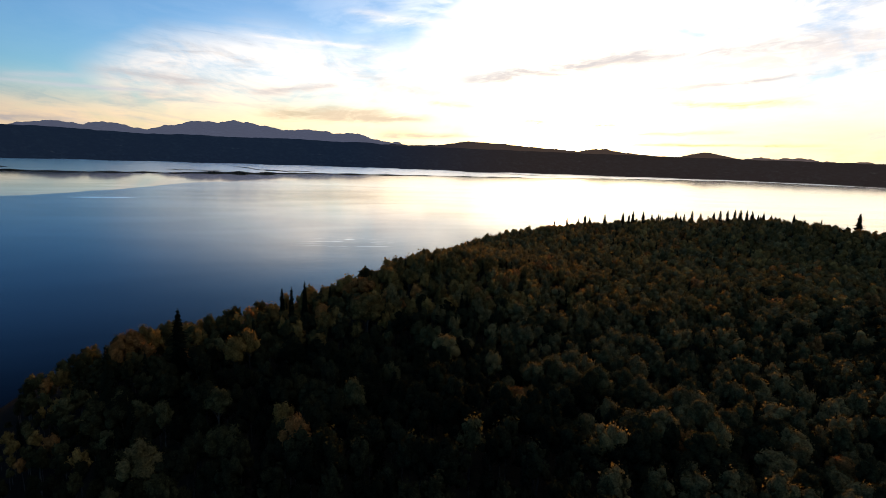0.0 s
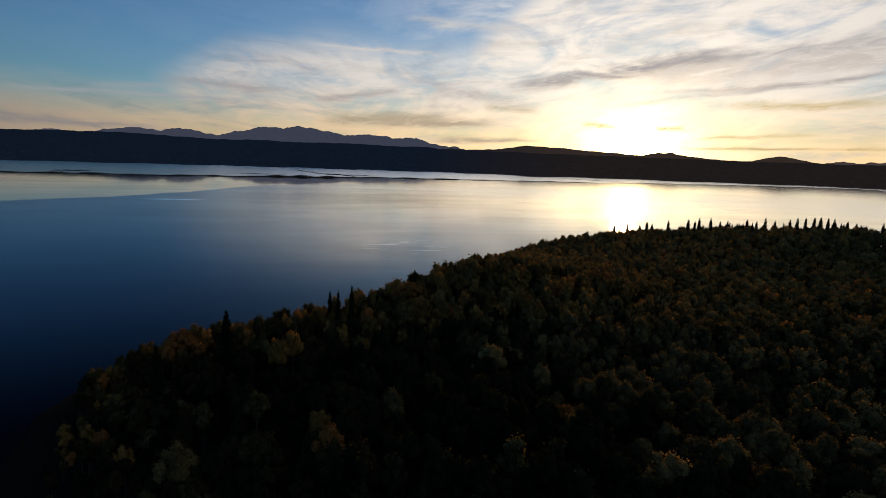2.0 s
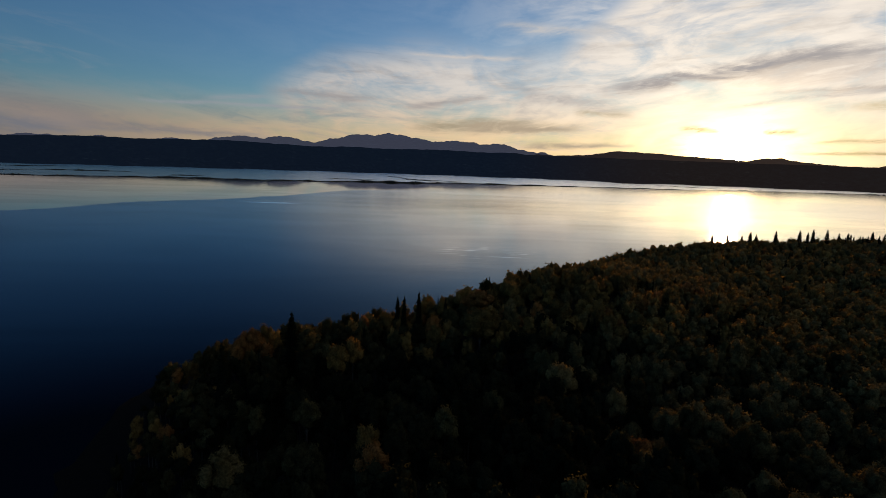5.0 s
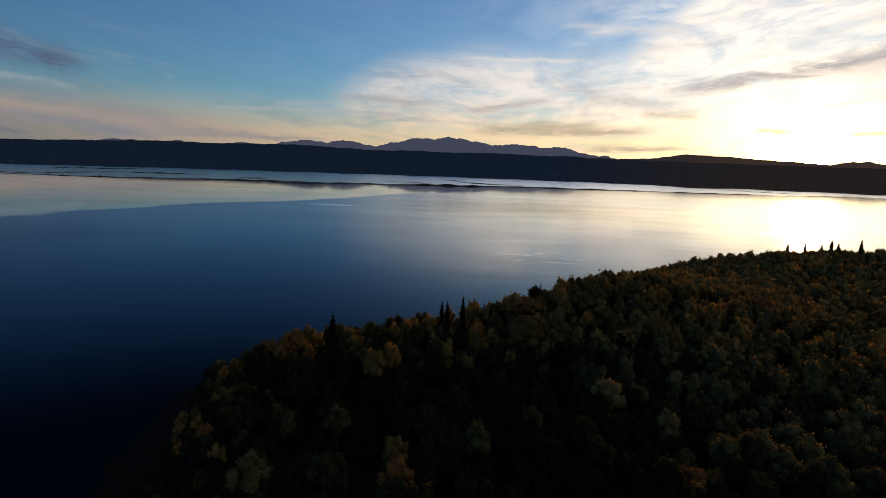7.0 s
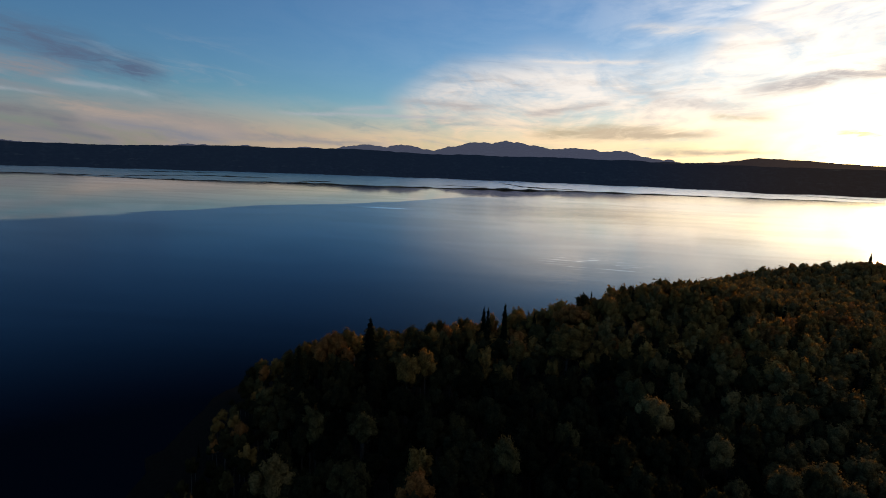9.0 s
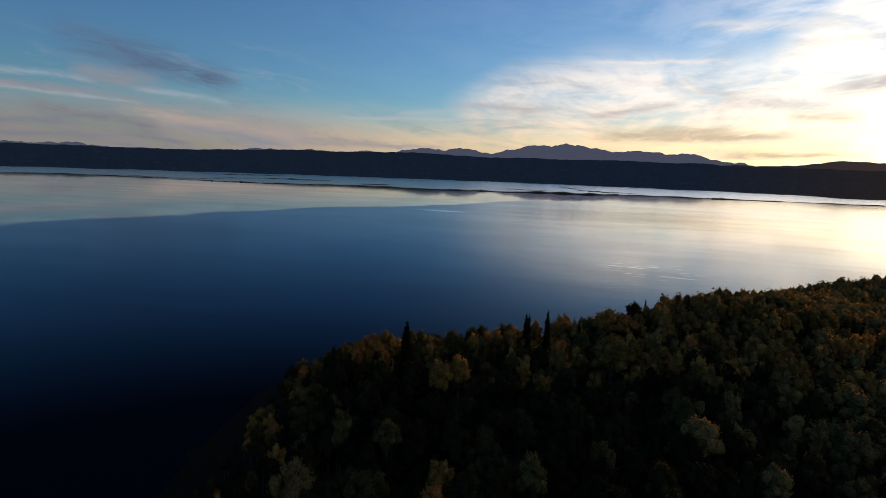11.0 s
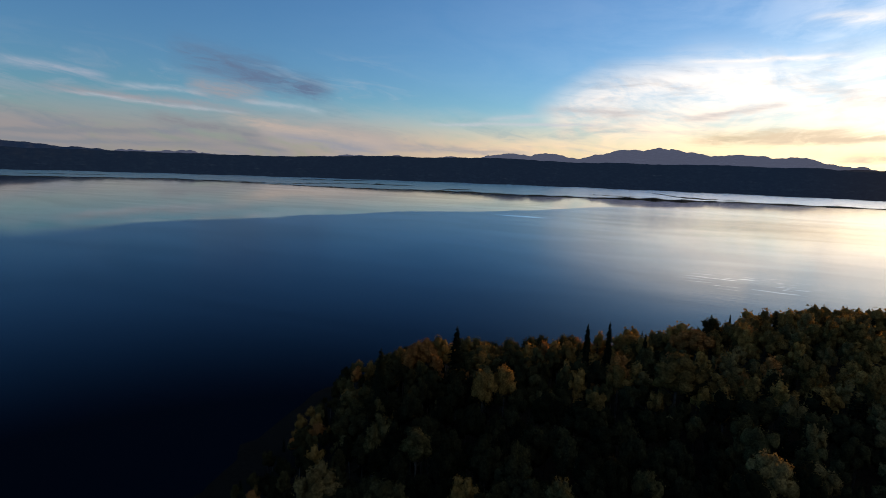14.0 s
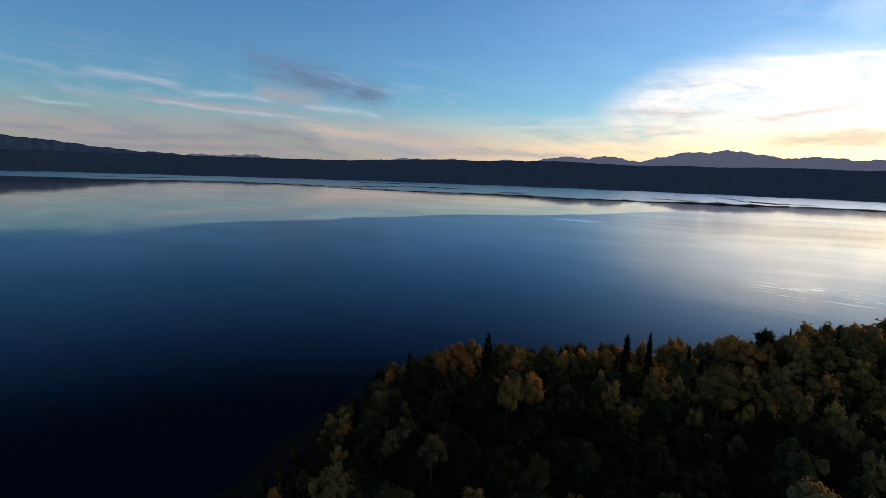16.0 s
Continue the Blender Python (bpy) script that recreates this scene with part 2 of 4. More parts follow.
def leaf_material(name, a, b, per_object, sprays=True):
    """Thin leaves: some of the light goes through. Colour differs from tree to tree, from bough to bough and from spray to spray."""
    m, n = material(name)
    if per_object:
        tree = n.add("ShaderNodeObjectInfo").outputs["Random"]
    else:
        tree = n.add("ShaderNodeAttribute", attribute_name="tone").outputs["Fac"]
    leaf = n.add("ShaderNodeNewGeometry").outputs["Random Per Island"]
    at = n.add("ShaderNodeTexCoord").outputs["Object"]
    grain = n.noise(at, 3.6, 4.0, 0.7)
    mottle = n.noise(at, 0.9, 2.0, 0.5)
    share = n.math("ADD", n.math("MULTIPLY", n.math("POWER", tree, 1.5), 0.80), n.math("MULTIPLY", leaf, 0.20))
    colour = n.mix(share, a, b)
    vary = n.math("MULTIPLY", n.step(grain, 0.34, 0.68, 0.62, 1.38), n.step(mottle, 0.30, 0.70, 0.75, 1.25))
    face = n.add("ShaderNodeVectorMath", operation="SCALE", i0=colour)
    n.put(face, "Scale", vary)
    glow = n.add("ShaderNodeMix", data_type="RGBA", blend_type="MULTIPLY", i0=1.0, i6=face.outputs[0], i7=(1.15, 1.05, 0.8, 1)).outputs[2]
    d = n.add("ShaderNodeBsdfDiffuse", Color=face.outputs[0], Roughness=0.6)
    t = n.add("ShaderNodeBsdfTranslucent", Color=glow)
    if sprays:                                                  # leaves hang in sprays that share the bough's outward side
        turn = n.add("ShaderNodeVectorTransform", vector_type="NORMAL", convert_from="OBJECT", convert_to="WORLD",
                     Vector=n.add("ShaderNodeAttribute", attribute_name="facing").outputs["Vector"])
        relief = n.add("ShaderNodeBump", Strength=0.40, Distance=0.25, Height=grain, Normal=turn.outputs[0])
        for sh in (d, t):
            n.put(sh, "Normal", relief.outputs[0])
    mixed = n.add("ShaderNodeMixShader", i0=0.27, i1=d.outputs[0], i2=t.outputs[0])
    return finish(m, n, mixed.outputs[0])


LEAF_GREEN = ((0.016, 0.017, 0.008, 1), (0.094, 0.084, 0.034, 1))
LEAF_GOLD = ((0.095, 0.066, 0.022, 1), (0.30, 0.180, 0.050, 1))
LEAF_RUST = ((0.20, 0.090, 0.028, 1), (0.36, 0.16, 0.045, 1))
# yellowing leaves, paled further to carry the light of the sunward slope
LEAF_PALE = ((0.085, 0.068, 0.028, 1), (0.220, 0.158, 0.058, 1))
# green darkened to carry the shade of the slope away from the sun
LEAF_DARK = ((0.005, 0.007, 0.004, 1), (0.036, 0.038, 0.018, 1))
NEEDLES = ((0.005, 0.008, 0.005, 1), (0.014, 0.018, 0.010, 1))
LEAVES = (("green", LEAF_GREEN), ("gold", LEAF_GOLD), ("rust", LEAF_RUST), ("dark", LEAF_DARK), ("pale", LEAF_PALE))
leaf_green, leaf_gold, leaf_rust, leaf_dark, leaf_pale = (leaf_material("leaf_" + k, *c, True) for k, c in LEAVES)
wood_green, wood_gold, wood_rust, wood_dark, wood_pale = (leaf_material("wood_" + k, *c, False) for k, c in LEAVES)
needle = leaf_material("needle", *NEEDLES, True, False)
wood_needle = leaf_material("wood_needle", *NEEDLES, False, False)
pale_bark = rough_material("pale_bark", (0.085, 0.078, 0.065, 1), (0.02, 0.018, 0.015, 1), 2.5)
dark_bark = rough_material("dark_bark", (0.06, 0.045, 0.035, 1), (0.11, 0.085, 0.065, 1), 3.0)
soil = rough_material("forest_soil", (0.012, 0.010, 0.007, 1), (0.028, 0.022, 0.013, 1), 0.35, bump=0.6)
# near-black gravel, used up to 27 m inland from the shore line
gravel = rough_material("dark_shore_gravel", (0.0035, 0.0033, 0.003, 1), (0.009, 0.008, 0.0065, 1), 1.2, bump=0.8)


# the lake by bearing (degrees left of +y): how far off the ruffled near water ends, and how far off the line of reed bars lies
CALM_EDGE = ((72, 560), (66, 556), (60, 528), (55, 560), (51, 603), (46, 625), (40, 657), (36, 690), (30, 755), (26, 795), (20, 840), (13, 940), (6, 1170), (0, 1300),
             (-8, 1400), (-20, 1450), (-45, 1700))
BAR_LINE = ((72, 2250), (66, 2240), (60, 2120), (50, 2200), (46, 2090), (41, 1850), (33, 1690), (27, 1720), (19, 1665), (12, 1640), (5, 1660), (0, 1715), (-5, 1850),
            (-10, 1900), (-17, 1980), (-24, 2130), (-28, 2220), (-35, 2600), (-43, 2980), (-50, 3320))


def water_material():
    m, n = material("lake_water")
    at = n.add("ShaderNodeTexCoord").outputs["Object"]
    split = n.add("ShaderNodeSeparateXYZ", Vector=at)
    bearing = n.math("MULTIPLY", n.math("ARCTAN2", n.math("MULTIPLY", split.outputs[0], -1.0), split.outputs[1]), 57.2958)
    off = n.vec("LENGTH", at)

    def line(points):
        """Metres off at each bearing."""
        ramp = n.add("ShaderNodeValToRGB", Fac=n.math("DIVIDE", n.math("SUBTRACT", 80.0, bearing), 140.0))
        stops = ramp.color_ramp.elements
        while len(stops) < len(points):
            stops.new(0.5)
        for stop, (b, r) in zip(stops, points):
            stop.position = (80.0 - b) / 140.0
        for stop, (b, r) in zip(stops, points):
            stop.color = (r / 4000,) * 3 + (1,)
        return n.math("MULTIPLY", ramp.outputs[0], 4000.0)

    wind = n.noise(n.mapped(at, (0.006, 0.006, 1), 28), 1.0, 4.0, 0.55, 0.6)
    fringe = n.noise(n.mapped(at, (0.03, 0.012, 1), 0), 1.0, 3.0, 0.6, 0.4)
    shake = n.math("ADD", n.math("MULTIPLY", n.math("SUBTRACT", wind, 0.5), 70.0), n.math("MULTIPLY", n.math("SUBTRACT", fringe, 0.5), 40.0))
    past = n.math("ADD", n.math("SUBTRACT", off, line(CALM_EDGE)), shake)
    width = n.math("ADD", n.step(bearing, 48.0, 60.0, 12.0, 50.0), n.step(bearing, 14.0, -6.0, 0.0, 60.0))
    strip = n.step(n.math("SUBTRACT", off, line(BAR_LINE)), -25.0, 25.0)
    calm = n.math("MULTIPLY", n.step(n.math("DIVIDE", past, width), -1.0, 1.0), n.math("SUBTRACT", 1.0, strip))
    near = n.math("SUBTRACT", n.math("SUBTRACT", 1.0, calm), strip)
    streak = n.noise(n.mapped(at, (0.012, 0.030, 1)), 1.0, 6.0, 0.62, 0.25)
    side = n.math("DIVIDE", split.outputs[0], n.math("ADD", off, 1.0))
    rough = n.math("ADD", n.step(side, -0.32, 0.20, 0.17, 0.085), n.math("MULTIPLY", n.step(side, 0.1, 0.4), n.step(off, 800.0, 1300.0, 0.0, 0.05)))   # more wind on the open water away from the sun
    ruffle = n.math("ADD", n.math("MULTIPLY", calm, n.step(bearing, 0.0, -24.0, 0.045, 0.10)), n.math("ADD", n.math("MULTIPLY", strip, 0.20), n.math("MULTIPLY", near, rough)))
    ruffle = n.math("ADD", ruffle, n.step(streak, 0.45, 0.72, 0.004, -0.012))
    paws = n.step(n.noise(n.mapped(at, (0.006, 0.011, 1), 0, (2.3, 0.4, 0)), 1.0, 4.0, 0.6, 0.5), 0.50, 0.68)
    gust = n.step(n.vec("DISTANCE", n.mapped(at, (0.8, 1.3, 1)), (44, 455, 0)), 120.0, 20.0)
    paws = n.math("MAXIMUM", paws, n.math("MULTIPLY", gust, n.step(streak, 0.45, 0.6, 0.0, 0.5)))
    wavelets = n.noise(n.mapped(at, (0.16, 0.42, 1)), 1.0, 3.0, 0.55, 0.2)
    waves = n.math("ADD", n.math("MULTIPLY", wavelets, n.math("MULTIPLY_ADD", paws, 0.6, 0.12)), n.math("MULTIPLY", streak, 0.30))
    # the faces of the small waves that show from the point lean towards it
    lean = n.add("ShaderNodeVectorMath", operation="SCALE", i0=n.vec("NORMALIZE", at))
    n.put(lean, "Scale", n.math("MULTIPLY", n.math("MAXIMUM", calm, n.step(off, 800.0, 1200.0)), n.math("ADD", n.step(bearing, 66.0, 50.0, -0.004, -0.0095), n.step(bearing, 16.0, 4.0, 0.0, -0.007))))
    facet = n.vec("NORMALIZE", n.vec("ADD", lean.outputs[0], (0.0, 0.0, 1.0)))
    relief = n.add("ShaderNodeBump", Strength=n.math("MULTIPLY_ADD", near, 0.09, 0.01), Distance=0.6, Height=waves, Normal=facet)
    bend = n.add("ShaderNodeFresnel", IOR=1.333, Normal=relief.outputs[0]).outputs[0]
    calmer = n.step(side, -0.40, 0.12)                            # wind-roughened water throws back less
    gloss = n.math("MULTIPLY", n.math("SUBTRACT", bend, n.math("MULTIPLY_ADD", calmer, -0.06, 0.10)), n.math("MULTIPLY_ADD", calmer, 0.42, 1.18))
    open_water = n.math("MULTIPLY", near, n.math("SUBTRACT", 1.0, calmer))
    gloss = n.math("MULTIPLY", gloss, n.math("MULTIPLY_ADD", open_water, -0.16, 1.0))
    gloss = n.math("MULTIPLY", gloss, n.math("MULTIPLY_ADD", n.math("MULTIPLY", strip, n.math("SUBTRACT", 1.0, calmer)), -0.40, 1.0))
    gloss = n.math("POWER", n.math("MAXIMUM", gloss, 0.0), n.math("MULTIPLY_ADD", calmer, 0.45, 1.0))
    lanes = n.noise(n.mapped(at, (0.0045, 0.013, 1), -16), 1.0, 5.0, 0.55, 1.0)
    gloss = n.math("MULTIPLY", gloss, n.step(lanes, 0.34, 0.62, 0.94, 1.04))
    flaw = n.step(n.noise(n.mapped(at, (0.045, 0.26, 1), 36), 1.0, 3.0, 0.5, 0.5), 0.57, 0.66)
    flaw = n.math("MULTIPLY", flaw, n.step(n.vec("DISTANCE", n.mapped(at, (0.8, 1.0, 1)), (46, 376, 0)), 42.0, 8.0))
    gloss = n.math("ADD", gloss, n.math("MULTIPLY", flaw, 0.36))
    slick = n.step(n.vec("DISTANCE", n.mapped(at, (0.25, 1.0, 1)), (0.25 * -188, 770, 0)), 15.0, 4.0)   # a bright slick at the edge of the calm
    gloss = n.math("ADD", gloss, n.math("MULTIPLY", slick, n.step(streak, 0.40, 0.55, 0.05, 0.45)))
    gloss = n.math("SMOOTH_MAX", gloss, 0.0, 0.05, clamp=True)
    deep = n.add("ShaderNodeBsdfDiffuse", Color=(0.0005, 0.0014, 0.0036, 1))
    cool = n.mix(open_water, (1, 1, 1, 1), (0.50, 0.74, 1.0, 1))
    mirror = n.add("ShaderNodeBsdfGlossy", Color=cool, Roughness=ruffle, Normal=relief.outputs[0])
    sh = n.add("ShaderNodeMixShader", i0=gloss, i1=deep.outputs[0], i2=mirror.outputs[0])
    return finish(m, n, sh.outputs[0])


lake_water = water_material()


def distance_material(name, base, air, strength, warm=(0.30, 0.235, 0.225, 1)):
    """Far land, kilometres off; its evening haze is painted on as a faint glow."""
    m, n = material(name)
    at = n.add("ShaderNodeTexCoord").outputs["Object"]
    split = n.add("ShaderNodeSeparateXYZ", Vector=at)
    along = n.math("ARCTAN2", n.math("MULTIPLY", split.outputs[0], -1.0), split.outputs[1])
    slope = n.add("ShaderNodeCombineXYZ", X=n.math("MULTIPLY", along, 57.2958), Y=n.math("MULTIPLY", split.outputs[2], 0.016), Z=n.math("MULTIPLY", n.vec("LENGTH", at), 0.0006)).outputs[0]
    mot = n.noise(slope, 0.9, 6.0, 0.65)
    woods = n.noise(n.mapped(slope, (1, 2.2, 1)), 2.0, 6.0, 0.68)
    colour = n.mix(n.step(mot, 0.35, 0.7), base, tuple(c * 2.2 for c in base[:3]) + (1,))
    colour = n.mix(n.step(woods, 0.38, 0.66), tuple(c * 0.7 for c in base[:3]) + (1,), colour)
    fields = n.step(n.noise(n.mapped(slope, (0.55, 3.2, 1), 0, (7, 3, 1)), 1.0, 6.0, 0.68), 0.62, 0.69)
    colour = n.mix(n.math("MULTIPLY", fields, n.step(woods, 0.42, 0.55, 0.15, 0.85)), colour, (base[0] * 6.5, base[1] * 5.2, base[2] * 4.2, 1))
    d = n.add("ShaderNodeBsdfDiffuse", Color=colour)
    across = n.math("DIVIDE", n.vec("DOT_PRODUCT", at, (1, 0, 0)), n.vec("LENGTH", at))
    haze = n.mix(n.step(across, 0.12, 0.50), air, warm)     # the painted haze turns warm towards the sun
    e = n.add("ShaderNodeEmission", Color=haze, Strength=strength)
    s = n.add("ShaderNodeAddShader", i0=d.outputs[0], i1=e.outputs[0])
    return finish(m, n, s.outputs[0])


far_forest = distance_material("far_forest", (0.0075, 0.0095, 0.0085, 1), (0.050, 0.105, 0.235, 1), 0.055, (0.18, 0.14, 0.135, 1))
# far_forest again, with a stronger warm haze glow painted in
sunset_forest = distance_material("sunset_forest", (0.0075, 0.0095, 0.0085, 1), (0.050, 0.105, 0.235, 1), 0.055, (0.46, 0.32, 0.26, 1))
hazy_forest = distance_material("hazy_forest", (0.009, 0.012, 0.013, 1), (0.055, 0.125, 0.31, 1), 0.060)
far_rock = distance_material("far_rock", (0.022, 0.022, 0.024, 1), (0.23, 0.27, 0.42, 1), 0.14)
reed = rough_material("reed", (0.010, 0.009, 0.006, 1), (0.026, 0.022, 0.012, 1), 0.2)


# ---- meshes from arrays ----
def mesh_of(name, verts, faces, materials, indices=None, smooth=False, facing=None, tone=None):
    """A mesh from an array of vertices and an array of triangles or quads."""
    verts, faces = np.asarray(verts, np.float32), np.asarray(faces, np.int32)
    me = bpy.data.meshes.new(name)
    k = faces.shape[1]
    me.vertices.add(len(verts))
    me.vertices.foreach_set("co", verts.ravel())
    me.loops.add(faces.size)
    me.loops.foreach_set("vertex_index", faces.ravel())
    me.polygons.add(len(faces))
    me.polygons.foreach_set("loop_start", np.arange(0, faces.size, k, dtype=np.int32))
    for mat in materials:
        me.materials.append(mat)
    if indices is not None:
        me.polygons.foreach_set("material_index", np.asarray(indices, np.int32))
    me.polygons.foreach_set("use_smooth", np.full(len(faces), smooth))
    if facing is not None:                                       # which way each leaf spray turns its face
        me.attributes.new("facing", "FLOAT_VECTOR", "POINT").data.foreach_set("vector", np.asarray(facing, np.float32).ravel())
    if tone is not None:                                         # one number for all the leaves of a tree
        me.attributes.new("tone", "FLOAT", "FACE").data.foreach_set("value", np.asarray(tone, np.float32))
    me.update()
    me.validate()
    return me


def part(name, me, parent, label=""):
    ob = new(name, me)
    ob.parent = parent
    return tagged(ob, label)


# ---- the land: a wooded point with a low hill ----
SHORE = np.array([(-8, -420), (-14, -200), (-16, -80), (-24, -30), (-32, 0), (-42, 25), (-52, 45), (-60, 64), (-66, 82), (-70, 98), (-73, 114),
                  (-74, 128), (-72, 140), (-67, 150), (-59, 160), (-45, 169), (-25, 177), (0, 187), (20, 203), (36, 230), (64, 275),
                  (106, 322), (160, 362), (225, 388), (300, 396), (380, 385), (470, 358), (600, 330), (1500, 300)], float)


def inland(x, y):
    """Metres from the shore line, positive on land."""
    p = np.stack([x, y], -1)[..., None, :]
    a, b = SHORE[:-1], SHORE[1:]
    ab = b - a
    t = np.clip(((p - a) * ab).sum(-1) / (ab**2).sum(-1), 0, 1)
    q = p - (a + t[..., None] * ab)
    d = np.sqrt((q**2).sum(-1))
    i = d.argmin(-1)
    cross = ab[i, 0] * (p[..., 0, 1] - a[i, 1]) - ab[i, 1] * (p[..., 0, 0] - a[i, 0])
    return np.where(cross < 0, 1, -1) * d.min(-1)


def ripple(x, y, scale, seed):
    """A cheap smooth field of hummocks between -1 and 1."""
    s = 0
    for k in range(4):
        a = 1.3 * k + seed
        s = s + np.sin((x * math.cos(a) + y * math.sin(a)) / scale * (1 + 0.37 * k) + seed * 3.1 * (k + 1)) / 4
    return s


def ground_height(x, y):
    d = inland(x, y)
    s = np.clip(d / 55, 0, 1)
    rise = s * s * (3 - 2 * s)
    base = 6.0 + 0.8 * ripple(x, y, 18, 0.7) + 0.4 * ripple(x, y, 7, 2.1)
    for cx, cy, wide, high in ((340, 262, 50, 10.0), (45, 168, 39, 13.2), (10, 45, 42, 9.0)):
        base = base + high * np.exp(-((x - cx) ** 2 + (y - cy) ** 2) / (2 * wide**2))
    return np.where(d > 0, 0.10 * np.minimum(d - 4, 8) + rise * base, np.maximum(d * 0.12, -3.0))


def make_ground():
    step = 5.0
    xs, ys = np.arange(-130, 801, step), np.arange(-300, 641, step)
    gx, gy = np.meshgrid(xs, ys)
    gz = ground_height(gx, gy)
    w = len(xs)
    i = (np.arange(len(ys) - 1)[:, None] * w + np.arange(w - 1)[None, :]).ravel()
    faces = np.stack([i, i + 1, i + w + 1, i + w], -1)
    zs = gz.ravel()[faces].max(-1)
    faces = faces[zs > -2.9]
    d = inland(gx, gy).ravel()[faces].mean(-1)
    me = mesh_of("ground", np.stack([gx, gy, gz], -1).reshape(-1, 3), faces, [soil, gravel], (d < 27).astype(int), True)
    return tagged(new("ground", me), "dark forest floor sloping to a black gravel shore", "ground", kind="structure")


make_ground()


def make_water():
    rings, spokes = [0.0, 60, 150, 300, 600, 1200, 2200, 3200, 4900], 96
    v, f = [], []
    for r in rings[1:]:
        for k in range(spokes):
            a = 2 * math.pi * k / spokes
            v.append((r * math.cos(a), r * math.sin(a), 0))
    for j in range(len(rings) - 2):
        for k in range(spokes):
            f.append((j * spokes + k, (j + 1) * spokes + k, (j + 1) * spokes + (k + 1) % spokes, j * spokes + (k + 1) % spokes))
    v.append((0, 0, 0))
    c = len(v) - 1
    for k in range(0, spokes, 2):
        f.append((c, k, (k + 1) % spokes, (k + 2) % spokes))
    me = mesh_of("water", v, f, [lake_water])
    return tagged(new("water", me), "still blue lake water with wind-ruffled bands", "lake", kind="structure")


make_water()

# ---- the far shore and the mountains ----
EYE = 61.0
# summits: bearing (degrees left of +y), height (degrees over eye level), fall per degree to the left, to the right
FAR_RIDGES = [(2.1, 3.06, .40, .30), (3.9, 2.84, .2, .2), (0.9, 2.92, .3, .3), (5.3, 2.86, .36, .2), (4.5, 2.87, .2, .2), (3.1, 2.82, .2, .2), (.3, 2.85, .2, .17), (-5.2, 2.58, .13, .12), (-9.9, 2.38, .10, .36),
              (12.8, 2.27, .16, .16), (16.5, 2.17, .16, .16), (15.2, 2.06, .1, .1), (22.5, 1.62, .08, .10), (28.8, 1.50, .06, .10), (33.0, 1.42, .09, .04),
              (49.2, 1.14, .07, .08), (53.4, 1.0, .12, .05), (-49.1, 1.16, .08, .05), (-52.6, 1.20, .06, .16), (-57.2, 1.0, .12, .16), (-66, 1.3, .1, .1)]
SUN_RIDGES = [(-21.6, 1.99, .18, .06), (-25.2, 1.84, .05, .13), (-28.6, 1.52, .1, .24), (-34.5, 1.60, .20, .1), (-35.4, 1.64, .2, .36), (-44.7, 1.55, .24, .22), (-14.0, 1.42, .05, .09)]
SIDE_RIDGES = [(78, 2.7, .1, .09), (69, 1.88, .09, .135), (57.3, 1.06, .12, .13), (61.8, .90, .1, .06)]
FRONT_RIDGES = [(78, -.2, .01, .02), (60, .0, .02, .05), (53, .50, .05, .05), (40, .90, .03, .03), (29, 1.46, .045, .02), (18, 1.66, .03, .03),
                (5.0, 1.52, .02, .01), (-2.5, 1.56, .02, .02), (-11, 1.48, .01, .11), (-42.5, .70, .02, .06), (-55, .42, .01, .02), (-80, .8, .03, .03), (110, 1.6, .04, .04), (180, 1.4, .02, .02)]


def skyline(ridges, bearing, least):
    h = np.full_like(bearing, least)
    for b, top, fall_left, fall_right in ridges:
        d = (bearing - b + 180) % 360 - 180
        e = np.sqrt(d * d + 0.09) - 0.3                          # rounded summits
        h = np.maximum(h, top - np.where(d > 0, e * fall_left, e * fall_right))
    return h


def shore_range(b):
    """How far off the far shore lies at each bearing."""
    r = 3180 + 420 * np.exp(-((b + 50) / 11) ** 2) - 260 * np.exp(-((b + 22.5) / 3.2) ** 2) + 60 * np.sin(b * 0.9) + 25 * np.sin(b * 2.7 + 1)
    return r


def range_mesh(name, ridges, least, near, crest, mat, b0, b1, step, jag, seed, label, rugged=0.022):
    """A range of hills: rows of vertices from its foot to its crest and down behind."""
    b = np.arange(b0, b1 + step / 2, step)
    top = skyline(ridges, b, least)
    for f in range(5):
        top = top + rugged / 1.4**f * np.sin(b * 2.3 * 1.9**f + seed * (f + 1.7)) * np.sin(b * 1.1 * 1.7**f + seed * 2.0 + f)
    k = max(1, int(0.12 / step))
    top = np.convolve(np.pad(top, k, mode="edge"), np.ones(2 * k + 1) / (2 * k + 1), "valid")
    rng = np.random.default_rng(seed)
    rows, verts = 20, []
    near = near(b) if callable(near) else np.full_like(b, near)
    for j in range(rows):
        s = j / (rows - 2)
        r = near + (crest - near) * min(s, 1) + (40 if j == rows - 1 else 0)
        el = np.tan(np.radians(top))
        z = (EYE + crest * el) * (min(s, 1) ** 1.25)
        if 0 < j < rows - 1:
            z = z + jag * np.convolve(rng.normal(0, 1, len(b) + 12), np.hanning(15)[1:-1] / 3.2, "valid") * (1.0 if j == rows - 2 else 1.6)
        z = np.maximum(z, 0.3) if j else np.full_like(b, -2.0)
        if j == rows - 1:
            z = z * 0 - 2
        a = np.radians(b)
        verts.append(np.stack([-np.sin(a) * r, np.cos(a) * r, z], -1))
    w = len(b)
    i = (np.arange(rows - 1)[:, None] * w + np.arange(w - 1)[None, :]).ravel()
    faces = np.stack([i, i + w, i + w + 1, i + 1], -1)
    me = mesh_of(name, np.concatenate(verts), faces, [mat], None, True)
    return tagged(new(name, me), label, "hills", kind="structure")


